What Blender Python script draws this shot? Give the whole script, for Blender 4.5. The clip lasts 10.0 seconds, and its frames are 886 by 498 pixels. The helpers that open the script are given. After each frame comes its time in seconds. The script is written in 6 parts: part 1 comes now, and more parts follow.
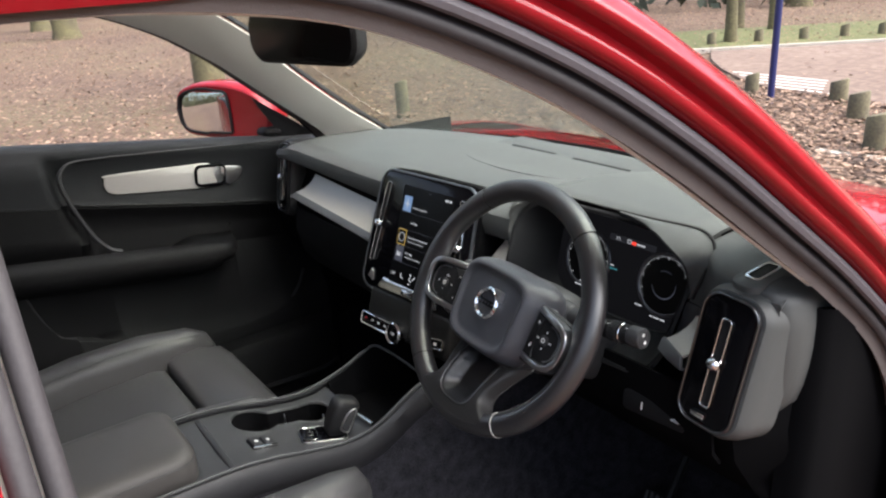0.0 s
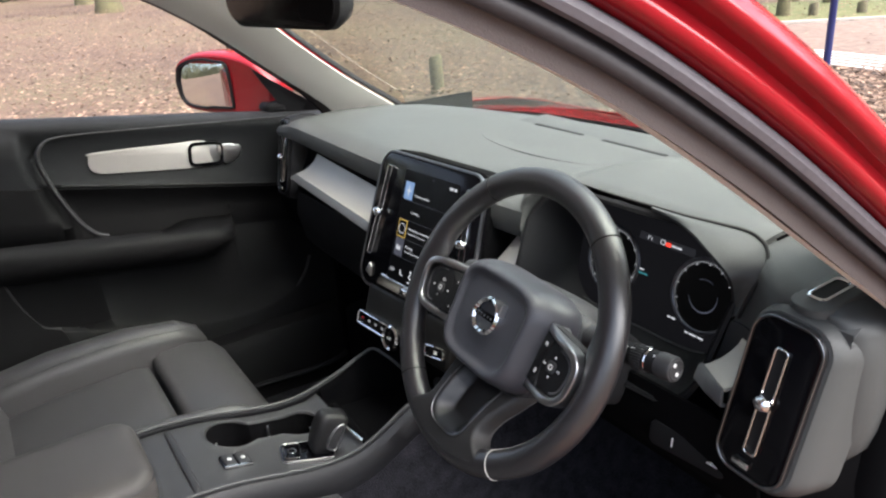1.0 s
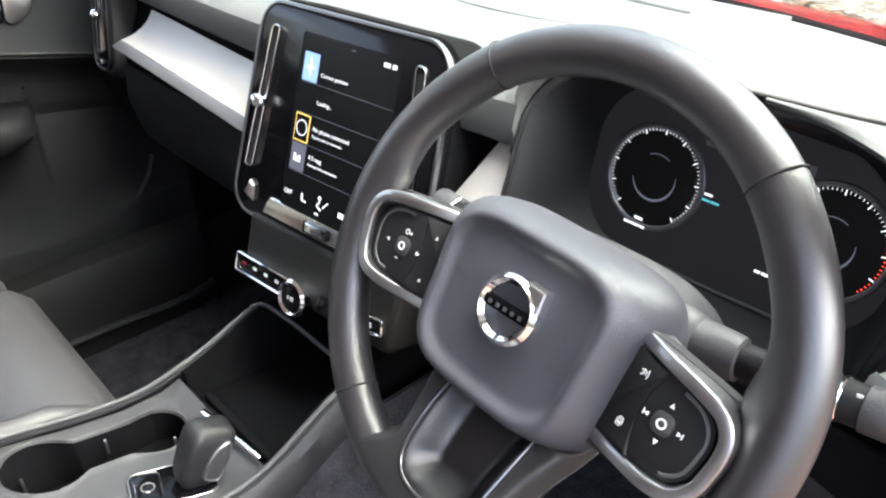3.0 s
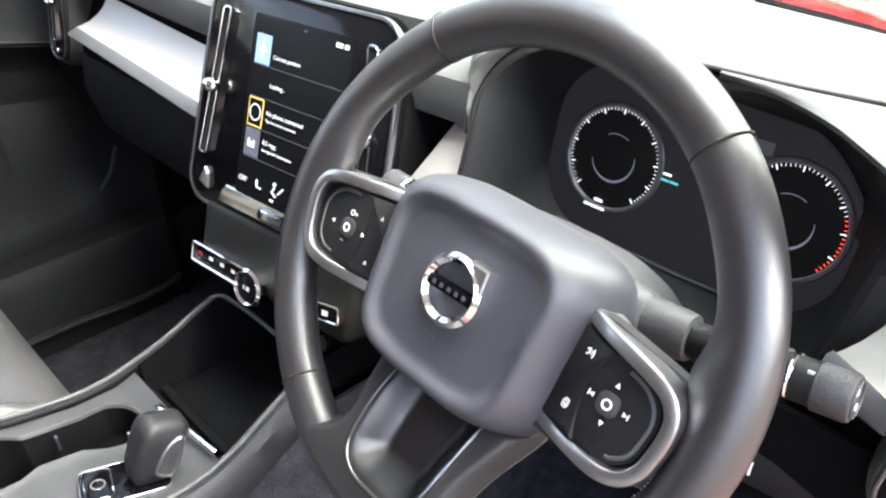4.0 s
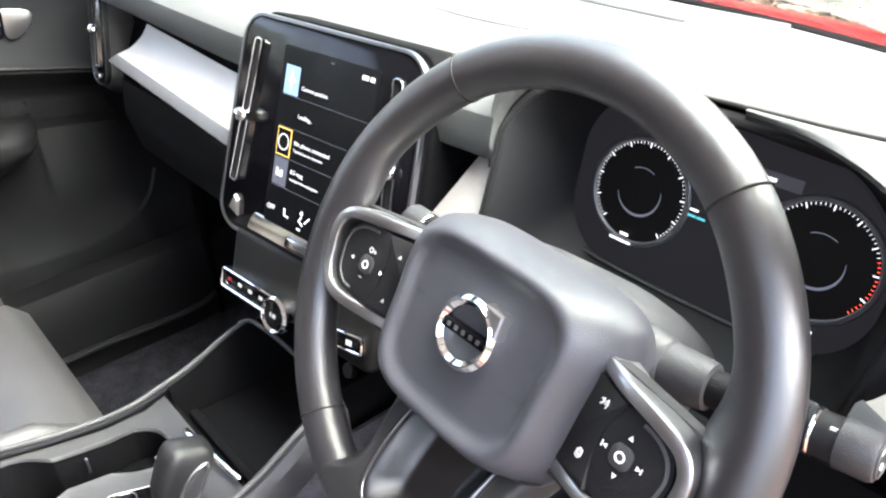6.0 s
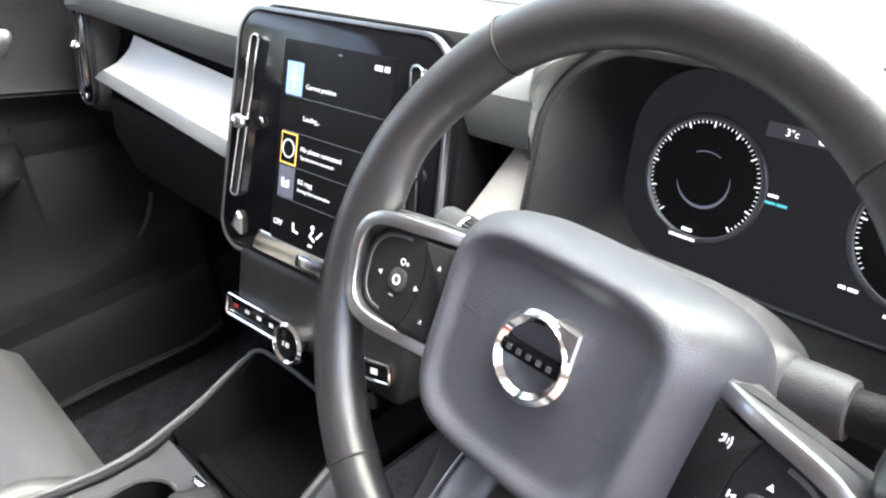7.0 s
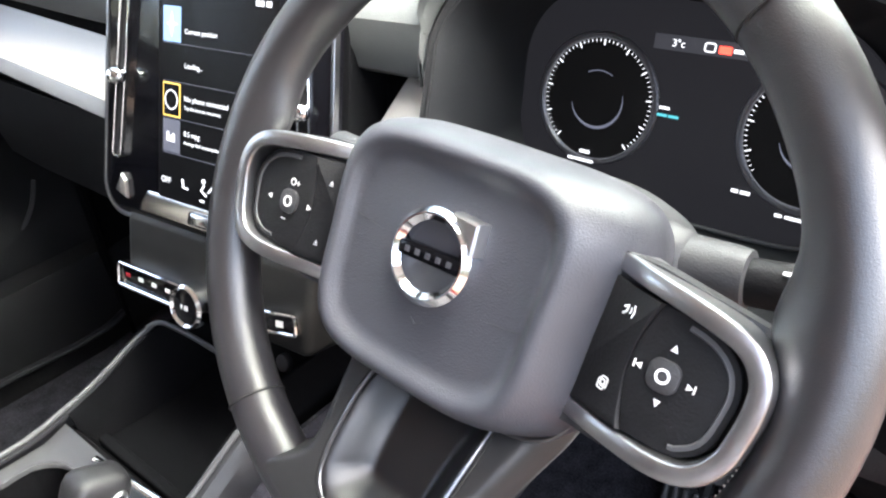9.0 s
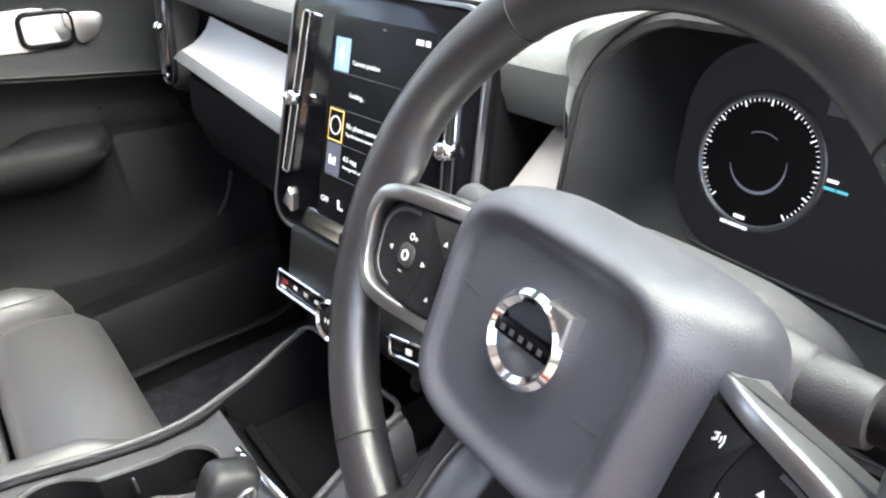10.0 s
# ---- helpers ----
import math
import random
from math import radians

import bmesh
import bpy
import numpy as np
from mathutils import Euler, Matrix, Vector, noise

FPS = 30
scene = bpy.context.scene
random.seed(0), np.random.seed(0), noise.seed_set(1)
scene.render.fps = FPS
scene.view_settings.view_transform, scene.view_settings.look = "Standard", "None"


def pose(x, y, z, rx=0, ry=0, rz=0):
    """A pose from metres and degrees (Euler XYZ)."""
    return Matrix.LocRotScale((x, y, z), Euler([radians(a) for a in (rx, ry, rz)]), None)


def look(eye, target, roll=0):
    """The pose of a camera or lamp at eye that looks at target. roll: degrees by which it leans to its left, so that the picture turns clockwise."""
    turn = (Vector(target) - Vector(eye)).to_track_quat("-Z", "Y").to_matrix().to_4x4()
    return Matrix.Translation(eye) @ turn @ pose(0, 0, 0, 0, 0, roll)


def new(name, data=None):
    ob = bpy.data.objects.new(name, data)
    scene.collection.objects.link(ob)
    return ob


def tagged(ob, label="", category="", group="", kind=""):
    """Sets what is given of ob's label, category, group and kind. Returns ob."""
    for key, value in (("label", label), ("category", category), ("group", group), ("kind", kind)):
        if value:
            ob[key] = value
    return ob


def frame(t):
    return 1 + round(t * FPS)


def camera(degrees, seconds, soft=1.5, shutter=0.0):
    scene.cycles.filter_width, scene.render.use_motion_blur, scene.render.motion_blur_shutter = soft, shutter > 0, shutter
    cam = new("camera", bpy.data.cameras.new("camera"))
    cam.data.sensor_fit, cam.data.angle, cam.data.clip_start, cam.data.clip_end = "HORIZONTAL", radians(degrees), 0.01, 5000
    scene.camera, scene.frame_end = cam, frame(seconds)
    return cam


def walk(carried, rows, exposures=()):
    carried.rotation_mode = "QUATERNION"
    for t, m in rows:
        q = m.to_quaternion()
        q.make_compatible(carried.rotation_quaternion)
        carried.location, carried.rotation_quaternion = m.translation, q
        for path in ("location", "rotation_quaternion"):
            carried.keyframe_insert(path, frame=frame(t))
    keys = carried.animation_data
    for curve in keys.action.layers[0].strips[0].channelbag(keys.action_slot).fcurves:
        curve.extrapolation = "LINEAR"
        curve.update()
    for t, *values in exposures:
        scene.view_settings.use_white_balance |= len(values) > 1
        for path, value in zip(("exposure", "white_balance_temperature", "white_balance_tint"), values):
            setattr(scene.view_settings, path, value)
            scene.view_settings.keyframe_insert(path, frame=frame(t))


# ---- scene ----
cam = camera(60.7, 10.0, soft=2.2)
METRES = 1.193
START = pose(1.1657, -0.6255, 1.4733, -20.946, 3.498, 53.914)
ROWS = [
    (0.0, 0.0, 0.0, 0.0, 0.0, 0.0, -0.0),
    (0.5, 0.0129, 0.0521, 0.0106, 0.56, -0.66, -0.18),
    (1.0, 0.048, 0.1588, 0.0257, 2.92, -1.78, -0.92),
    (1.5, 0.0467, 0.279, 0.0382, 5.25, -4.86, -0.55),
    (2.0, -0.0198, 0.4386, 0.0469, 0.64, -7.94, -0.55),
    (2.5, -0.0543, 0.5278, 0.0537, -5.46, -10.63, -0.78),
    (4.0, -0.0122, 0.5532, 0.035, -9.19, -11.46, 0.12),
    (4.5, -0.0097, 0.5356, 0.0186, -8.62, -13.17, 0.74),
    (5.0, -0.002, 0.5192, 0.0126, -8.69, -14.13, 0.88),
    (5.5, -0.0151, 0.5168, 0.0382, -8.27, -12.4, 0.63),
    (6.0, 0.0012, 0.5564, 0.0498, -6.17, -10.46, 0.13),
    (7.5, -0.0146, 0.6582, 0.01, -8.18, -9.06, 5.74),
    (8.0, 0.0104, 0.6424, -0.0171, -13.5, -10.24, 6.44),
    (8.5, 0.0125, 0.6384, -0.0225, -15.89, -11.13, 6.87),
    (9.0, -0.0046, 0.6423, -0.0081, -13.38, -10.54, 6.11),
    (9.5, 0.0033, 0.6456, 0.002, -7.53, -9.91, 4.43),
    (10.0, 0.0317, 0.6472, 0.0205, 1.21, -9.61, 2.42),
]
walk(cam, [(t, START @ pose(METRES * x, METRES * y, METRES * z, 90 + pitch, roll, yaw)) for t, x, y, z, yaw, pitch, roll in ROWS],
     [(0.0, 2.55), (1.0, 2.87), (1.5, 3.15), (2.0, 3.85), (2.5, 4.08), (4.0, 4.45), (5.0, 4.6), (6.0, 4.55), (7.5, 4.6), (8.0, 4.7), (9.0, 4.6), (10.0, 4.4)])


# ---- light ----
world = bpy.data.worlds.new("overcast_sky")
scene.world = world
world.use_nodes = True
wn = world.node_tree
sky = wn.nodes.new("ShaderNodeTexSky")
sky.sky_type, sky.sun_disc = "NISHITA", False
sky.sun_elevation, sky.sun_rotation = radians(53), radians(53)
sky.air_density, sky.dust_density = 1.0, 4.0
grey = wn.nodes.new("ShaderNodeHueSaturation")
grey.inputs["Saturation"].default_value = 0.72
wn.links.new(sky.outputs[0], grey.inputs["Color"])
wn.links.new(grey.outputs[0], wn.nodes["Background"].inputs[0])
wn.nodes["Background"].inputs[1].default_value = 0.10
sun = new("sun", bpy.data.lights.new("sun", "SUN"))
sun.data.energy, sun.data.angle, sun.data.color = 1.5, radians(80), (1.0, 0.97, 0.94)
sun.matrix_world = look((3.45, 2.6, 5.8), (0, 0, 0))


# ---- materials ----
def material(name, color, rough=0.5, metal=0.0, vary=0.15, grain=60.0, bump=0.1, big=3.0, coat=0.0, spec=0.5, sheen=0.0, tint=None):
    """A surface with colour variation at two scales, uneven gloss and fine relief."""
    m = bpy.data.materials.new(name)
    m.use_nodes = True
    nt, n = m.node_tree, m.node_tree.nodes
    b = n["Principled BSDF"]
    co = n.new("ShaderNodeTexCoord")
    fine, wide = n.new("ShaderNodeTexNoise"), n.new("ShaderNodeTexNoise")
    fine.inputs["Scale"].default_value, fine.inputs["Detail"].default_value = grain, 4
    wide.inputs["Scale"].default_value, wide.inputs["Detail"].default_value = big, 5
    for t in (fine, wide):
        nt.links.new(co.outputs["Object"], t.inputs["Vector"])
    add = n.new("ShaderNodeMath")
    add.operation = "ADD"
    nt.links.new(fine.outputs[0], add.inputs[0])
    nt.links.new(wide.outputs[0], add.inputs[1])
    ramp = n.new("ShaderNodeMapRange")
    ramp.inputs["From Min"].default_value, ramp.inputs["From Max"].default_value = 0.6, 1.4
    nt.links.new(add.outputs[0], ramp.inputs["Value"])
    mix = n.new("ShaderNodeMix")
    mix.data_type = "RGBA"
    other = tint or color
    mix.inputs[6].default_value = (*[c * (1 - vary) for c in color], 1)
    mix.inputs[7].default_value = (*[c * (1 + vary) for c in other], 1)
    nt.links.new(ramp.outputs[0], mix.inputs[0])
    nt.links.new(mix.outputs[2], b.inputs["Base Color"])
    gloss = n.new("ShaderNodeMapRange")
    gloss.inputs["To Min"].default_value, gloss.inputs["To Max"].default_value = max(rough * 0.85, 0.02), min(rough * 1.15, 1)
    nt.links.new(wide.outputs[0], gloss.inputs["Value"])
    nt.links.new(gloss.outputs[0], b.inputs["Roughness"])
    b.inputs["Metallic"].default_value = metal
    b.inputs["Specular IOR Level"].default_value = spec
    b.inputs["Coat Weight"].default_value, b.inputs["Coat Roughness"].default_value = coat, max(0.05, rough * 0.8 if coat < 0.5 else 0.05)
    b.inputs["Sheen Weight"].default_value = sheen
    if bump:
        bp = n.new("ShaderNodeBump")
        bp.inputs["Strength"].default_value, bp.inputs["Distance"].default_value = bump, 0.002
        nt.links.new(fine.outputs[0], bp.inputs["Height"])
        nt.links.new(bp.outputs[0], b.inputs["Normal"])
    return m


def glow(name, color, strength, base=0.02, spec=0.5):
    m = bpy.data.materials.new(name)
    m.use_nodes = True
    b = m.node_tree.nodes["Principled BSDF"]
    b.inputs["Base Color"].default_value = (base, base, base, 1)
    b.inputs["Roughness"].default_value, b.inputs["Specular IOR Level"].default_value = 0.4, spec
    b.inputs["Emission Color"].default_value = (*color, 1)
    b.inputs["Emission Strength"].default_value = strength
    return m


def glass_material(name, color=(1, 1, 1)):
    m = bpy.data.materials.new(name)
    m.use_nodes = True
    b = m.node_tree.nodes["Principled BSDF"]
    b.inputs["Base Color"].default_value = (*color, 1)
    b.inputs["Transmission Weight"].default_value, b.inputs["Roughness"].default_value, b.inputs["IOR"].default_value = 1, 0.0, 1.45
    return m


PAD = material("grained_dash_pad", (0.052, 0.055, 0.055), 0.55, vary=0.08, grain=900, bump=0.25, big=4)
CHAR = material("charcoal_plastic", (0.026, 0.026, 0.028), 0.5, vary=0.12, grain=800, bump=0.25, big=5)
DARK = material("black_plastic", (0.008, 0.008, 0.009), 0.6, vary=0.2, grain=700, bump=0.2, big=6, spec=0.2)
GREYP = material("grey_plastic", (0.036, 0.036, 0.038), 0.5, vary=0.08, grain=900, bump=0.2, big=6)
PIANO = material("gloss_black", (0.003, 0.003, 0.004), 0.12, vary=0.1, grain=40, bump=0.0, spec=0.16)
CHROME = material("chrome", (0.82, 0.82, 0.83), 0.07, 1.0, vary=0.03, grain=30, bump=0.0)
SATIN = material("satin_metal", (0.60, 0.60, 0.61), 0.30, 1.0, vary=0.05, grain=300, bump=0.03)
DSATIN = material("dark_satin_metal", (0.22, 0.22, 0.23), 0.3, 1.0, vary=0.08, grain=300, bump=0.03)
ALU = material("brushed_aluminium", (0.39, 0.37, 0.335), 0.42, 0.3, vary=0.06, grain=450, bump=0.12, big=8)
INLAY = material("door_and_lit_strip_aluminium", (0.56, 0.54, 0.52), 0.38, 0.5, vary=0.06, grain=450, bump=0.10, big=8)
LEATHER = material("black_leather", (0.046, 0.045, 0.046), 0.42, vary=0.12, grain=1400, bump=0.12, big=9)
WHEELL = material("steering_leather", (0.015, 0.014, 0.016), 0.33, vary=0.15, grain=1600, bump=0.14, big=12, spec=1.0)
HUBP = material("airbag_cover_plastic", (0.041, 0.042, 0.051), 0.42, vary=0.06, grain=1100, bump=0.22, big=10, spec=0.7)
RAILM = material("pale_grey_moulding", (0.06, 0.06, 0.063), 0.6, vary=0.06, grain=600, bump=0.05, big=6)
CARPET = material("charcoal_carpet", (0.006, 0.006, 0.008), 0.95, vary=0.3, grain=330, bump=1.0, big=40, spec=0.1, tint=(0.032, 0.031, 0.037))
TRIMEDGE = material("shaded_pillar_fabric", (0.125, 0.105, 0.10), 0.85, vary=0.08, grain=700, bump=0.2, big=4, spec=0.2)
TRIM = material("pale_pillar_fabric", (0.80, 0.77, 0.73), 0.85, vary=0.06, grain=700, bump=0.2, big=4, spec=0.2)
RUBBER = material("rubber_seal", (0.03, 0.027, 0.03), 0.55, vary=0.2, grain=200, bump=0.1, big=7)
RED = material("red_car_paint", (0.22, 0.0022, 0.007), 0.6, 0.0, vary=0.06, grain=25, bump=0.0, coat=0.7, spec=0.08)
THREAD = material("pale_thread", (0.5, 0.49, 0.46), 0.8, vary=0.1, grain=500)
SEAM = material("dark_seam", (0.008, 0.008, 0.008), 0.8)
WHITE = material("white_print", (0.75, 0.75, 0.75), 0.5, vary=0.03)
GLASS = glass_material("clear_glass")
TINTED = glass_material("windscreen_glass", (0.70, 0.77, 0.69))
LITW = glow("lit_white", (0.9, 0.93, 1.0), 0.10)
LITB = glow("lit_blue", (0.20, 0.34, 0.60), 0.13)
LITY = glow("lit_amber", (0.75, 0.5, 0.1), 0.15)
LITR = glow("lit_red", (0.9, 0.05, 0.03), 0.25)
LITG = glow("lit_grey_blue", (0.25, 0.27, 0.38), 0.03)
LITD = glow("lit_dark", (0.012, 0.014, 0.02), 0.012, 0.003, 0.06)
# Backlight, its strength raised to include a grey reflection on the screen.
LCD = glow("instrument_screen", (0.22, 0.22, 0.27), 0.0038, 0.004, 0.08)
DIALF = glow("dial_black", (0.2, 0.2, 0.22), 0.0010, 0.003, 0.05)
CLUSTER = material("matt_cowl_plastic", (0.011, 0.0115, 0.013), 0.6, vary=0.1, grain=900, bump=0.2, big=6, spec=0.2)
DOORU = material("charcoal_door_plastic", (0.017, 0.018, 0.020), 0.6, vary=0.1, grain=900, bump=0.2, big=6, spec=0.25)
EMBLEM = material("emblem_chrome", (0.90, 0.90, 0.92), 0.12, 1.0, vary=0.03, grain=30, bump=0.0)
BEZEL = material("spoke_metal", (0.42, 0.42, 0.43), 0.34, 1.0, vary=0.05, grain=400, bump=0.04)
REDM = material("red_print", (0.35, 0.01, 0.02), 0.5, vary=0.03)
COWL = material("cowl_plastic", (0.032, 0.033, 0.036), 0.55, vary=0.08, grain=900, bump=0.15, big=6)
DOORP = material("shade_dark_plastic", (0.0065, 0.0065, 0.007), 0.6, spec=0.18, vary=0.12, grain=800, bump=0.25, big=5)
LITC = glow("lit_cyan", (0.1, 0.6, 0.7), 0.06)
# Near-black, also stands in for the shade in wells, gaps and footwells.
WELLM = material("matt_black_and_shade", (0.004, 0.004, 0.0045), 0.9, vary=0.2, grain=300, bump=0.1, spec=0.03)
FLANK = material("satin_grey_plastic", (0.085, 0.087, 0.09), 0.5, vary=0.06, grain=900, bump=0.12, big=6)
CHEEK = material("dark_console_plastic", (0.014, 0.014, 0.016), 0.5, vary=0.12, grain=800, bump=0.2, big=6)
SEALG = material("grey_sealing_rubber", (0.11, 0.10, 0.112), 0.5, vary=0.15, grain=200, bump=0.1, big=6)
LIDM = material("brown_black_leather", (0.054, 0.050, 0.048), 0.55, vary=0.12, grain=1400, bump=0.12, big=9)
FACET = material("dark_mirror_metal", (0.42, 0.41, 0.39), 0.16, 1.0, vary=0.12, grain=60, bump=0.02, big=30)
MIRROR = material("mirror_glass", (0.75, 0.77, 0.78), 0.02, 1.0, vary=0.01, bump=0)
TYRE = material("tyre_rubber", (0.015, 0.015, 0.015), 0.8, vary=0.2, grain=90)


# ---- mesh helpers ----
WORLDM = {}


def part(name, bm, mat, parent=None, label="", sharp=38, smooth=True):
    """Links a bmesh, given in world space, as one mesh object."""
    me = bpy.data.meshes.new(name)
    bmesh.ops.recalc_face_normals(bm, faces=bm.faces)
    lim = radians(sharp)
    for f in bm.faces:
        f.smooth = smooth
    for e in bm.edges:
        if len(e.link_faces) == 2 and e.calc_face_angle(0) > lim:
            e.smooth = False
    bm.to_mesh(me)
    bm.free()
    me.materials.append(mat)
    ob = new(name, me)
    if parent is not None:
        ob.parent = parent
        ob.matrix_parent_inverse = WORLDM.get(parent, Matrix()).inverted()
    if label:
        ob["label"] = label
    return ob


def thing(name, base, label, category, group="", kind=""):
    ob = new(name)
    ob.empty_display_size = 0.05
    ob.location = base
    WORLDM[ob] = Matrix.Translation(base)
    return tagged(ob, label, category, group, kind)


def loft(rings, closed=True, around=False, cap=(False, False), M=None):
    """A skin over rings of equally many points."""
    bm = bmesh.new()
    rows = [[bm.verts.new(p) for p in r] for r in rings]
    n = len(rows[0])
    pairs = list(zip(rows, rows[1:])) + ([(rows[-1], rows[0])] if around else [])
    for a, b in pairs:
        for i in range(n if closed else n - 1):
            j = (i + 1) % n
            bm.faces.new((a[i], a[j], b[j], b[i]))
    if cap[0]:
        bm.faces.new(rows[0])
    if cap[1]:
        bm.faces.new(rows[-1])
    if M is not None:
        bm.transform(M)
    return bm


def sheet(rows, thick, M=None):
    """An open skin given a thickness on its back."""
    bm = loft(rows, closed=False)
    bmesh.ops.recalc_face_normals(bm, faces=bm.faces)
    bmesh.ops.solidify(bm, geom=bm.faces[:], thickness=thick)
    if M is not None:
        bm.transform(M)
    return bm


def spline(points, n):
    """A smooth curve through the points, n steps between each two."""
    p = [np.array(q, float) for q in points]
    p = [2 * p[0] - p[1], *p, 2 * p[-1] - p[-2]]
    out = []
    for i in range(1, len(p) - 2):
        a, b, c, d = p[i - 1 : i + 3]
        for k in range(n):
            t = k / n
            out.append(0.5 * (2 * b + (c - a) * t + (2 * a - 5 * b + 4 * c - d) * t * t + (3 * b - a - 3 * c + d) * t**3))
    out.append(p[-2])
    return [tuple(float(v) for v in q) for q in out]


def tube(path, r, seg=10, closed=False, r2=None, M=None, up=(0, 0, 1), p=2.0):
    """A round or oval rod along a path; r may be a list."""
    P = [Vector(p) for p in path]
    n = len(P)
    rings = []
    side = None
    for i, q in enumerate(P):
        a = P[(i - 1) % n] if closed or i else P[i]
        b = P[(i + 1) % n] if closed or i < n - 1 else P[i]
        d = (b - a).normalized()
        w = Vector(up) - d * d.dot(Vector(up))
        if w.length < 0.05:
            w = Vector((0.3, 1, 0.2)) - d * d.dot(Vector((0.3, 1, 0.2)))
        w.normalize()
        side = d.cross(w)
        ra = r[i] if isinstance(r, (list, tuple)) else r
        rb = ra if r2 is None else r2
        cs = [(math.cos(k * 2 * math.pi / seg), math.sin(k * 2 * math.pi / seg)) for k in range(seg)]
        rings.append([q + side * (ra * math.copysign(abs(c) ** (2 / p), c)) + w * (rb * math.copysign(abs(d_) ** (2 / p), d_)) for c, d_ in cs])
    return loft(rings, True, closed, (not closed, not closed), M)


def rrect(w, h, r, n=6, cx=0.0, cy=0.0):
    """A rounded rectangle, anticlockwise."""
    pts = []
    for sx, sy, a0 in ((1, 1, 0), (-1, 1, 90), (-1, -1, 180), (1, -1, 270)):
        for k in range(n + 1):
            a = radians(a0 + 90 * k / n)
            pts.append((cx + sx * (w / 2 - r) + r * math.cos(a), cy + sy * (h / 2 - r) + r * math.sin(a)))
    return pts


def scaled(pts, d):
    """The outline drawn in by d."""
    n = len(pts)
    out = []
    for i in range(n):
        a, b, c = (Vector(pts[(i + k) % n]) for k in (-1, 0, 1))
        t = (c - a).normalized()
        out.append((b.x - t.y * d, b.y + t.x * d))
    return out


def slab(outline, z0, z1, edge=0.001, M=None):
    """A plate of an outline between two heights, its upper edge rounded."""
    rings = [[(*p, z0) for p in outline], [(*p, z1 - edge) for p in outline]]
    rings += [[(*p, z1 - 0.3 * edge) for p in scaled(outline, 0.3 * edge)], [(*p, z1) for p in scaled(outline, edge)]]
    return loft(rings, True, False, (True, True), M)


def frame_ring(outer, inner, z0, z1, edge=0.0008, M=None):
    rings = [[(*p, z0) for p in outer], [(*p, z1 - edge) for p in outer], [(*p, z1) for p in scaled(outer, edge)]]
    rings += [[(*p, z1) for p in scaled(inner, -edge)], [(*p, z1 - edge) for p in inner], [(*p, z0) for p in inner]]
    return loft(rings, True, True, M=M)


def rbox(cx, cy, cz, sx, sy, sz, bevel=0.01, seg=3, M=None):
    bm = bmesh.new()
    bmesh.ops.create_cube(bm, size=1)
    bm.transform(Matrix.Diagonal((sx, sy, sz, 1)))
    bmesh.ops.bevel(bm, geom=bm.edges[:], offset=bevel, segments=seg, affect="EDGES", profile=0.5)
    bm.transform(Matrix.Translation((cx, cy, cz)))
    if M is not None:
        bm.transform(M)
    return bm


def disc(r, z0, z1, edge=0.001, seg=40, M=None, c=(0, 0)):
    return slab([(c[0] + r * math.cos(2 * math.pi * k / seg), c[1] + r * math.sin(2 * math.pi * k / seg)) for k in range(seg)], z0, z1, edge, M)


def circle_ring(ro, ri, z0, z1, edge=0.0008, seg=48, M=None, c=(0, 0)):
    o = [(c[0] + ro * math.cos(2 * math.pi * k / seg), c[1] + ro * math.sin(2 * math.pi * k / seg)) for k in range(seg)]
    i = [(c[0] + ri * math.cos(2 * math.pi * k / seg), c[1] + ri * math.sin(2 * math.pi * k / seg)) for k in range(seg)]
    return frame_ring(o, i, z0, z1, edge, M)


def ball(r, M, u=16, v=10):
    bm = bmesh.new()
    bmesh.ops.create_uvsphere(bm, u_segments=u, v_segments=v, radius=r)
    bm.transform(M)
    return bm


def joined(*bms):
    out = bmesh.new()
    for b in bms:
        me = bpy.data.meshes.new("tmp")
        b.to_mesh(me)
        b.free()
        out.from_mesh(me)
        bpy.data.meshes.remove(me)
    return out


def axes(o, x, y, z):
    m = Matrix((x, y, z)).transposed().to_4x4()
    m.translation = o
    return m


def words(text, size, M, mat, parent, name="lettering"):
    """Flat letters; the left end of the baseline is at M's origin."""
    cu = bpy.data.curves.new(name, "FONT")
    cu.body, cu.size, cu.extrude = text, size, 0.0001
    tmp = bpy.data.objects.new(name, cu)
    scene.collection.objects.link(tmp)
    bpy.context.view_layer.update()
    me = bpy.data.meshes.new_from_object(tmp.evaluated_get(bpy.context.evaluated_depsgraph_get()))
    bpy.data.objects.remove(tmp)
    bm = bmesh.new()
    bm.from_mesh(me)
    bm.transform(M)
    return part(name, bm, mat, parent, smooth=False)


def bar(x, y, w, h, z, M, mat, parent, name="bar"):
    return part(name, slab([(x, y), (x + w, y), (x + w, y + h), (x, y + h)], z, z + 0.0003, 0.00005, M), mat, parent, smooth=False)


def smoothstep(a, b, x):
    t = min(max((x - a) / (b - a), 0), 1)
    return t * t * (3 - 2 * t)


def lerp(a, b, t):
    return a + (b - a) * t


def profile(keys, x):
    """Values between rows of (x, values)."""
    xs = [k[0] for k in keys]
    return [float(np.interp(x, xs, [k[1][i] for k in keys])) for i in range(len(keys[0][1]))]


# ---- car body ----
body = thing("car", (0, -0.2, 0), "bright red car body with its driver's door opening uncovered", "car")
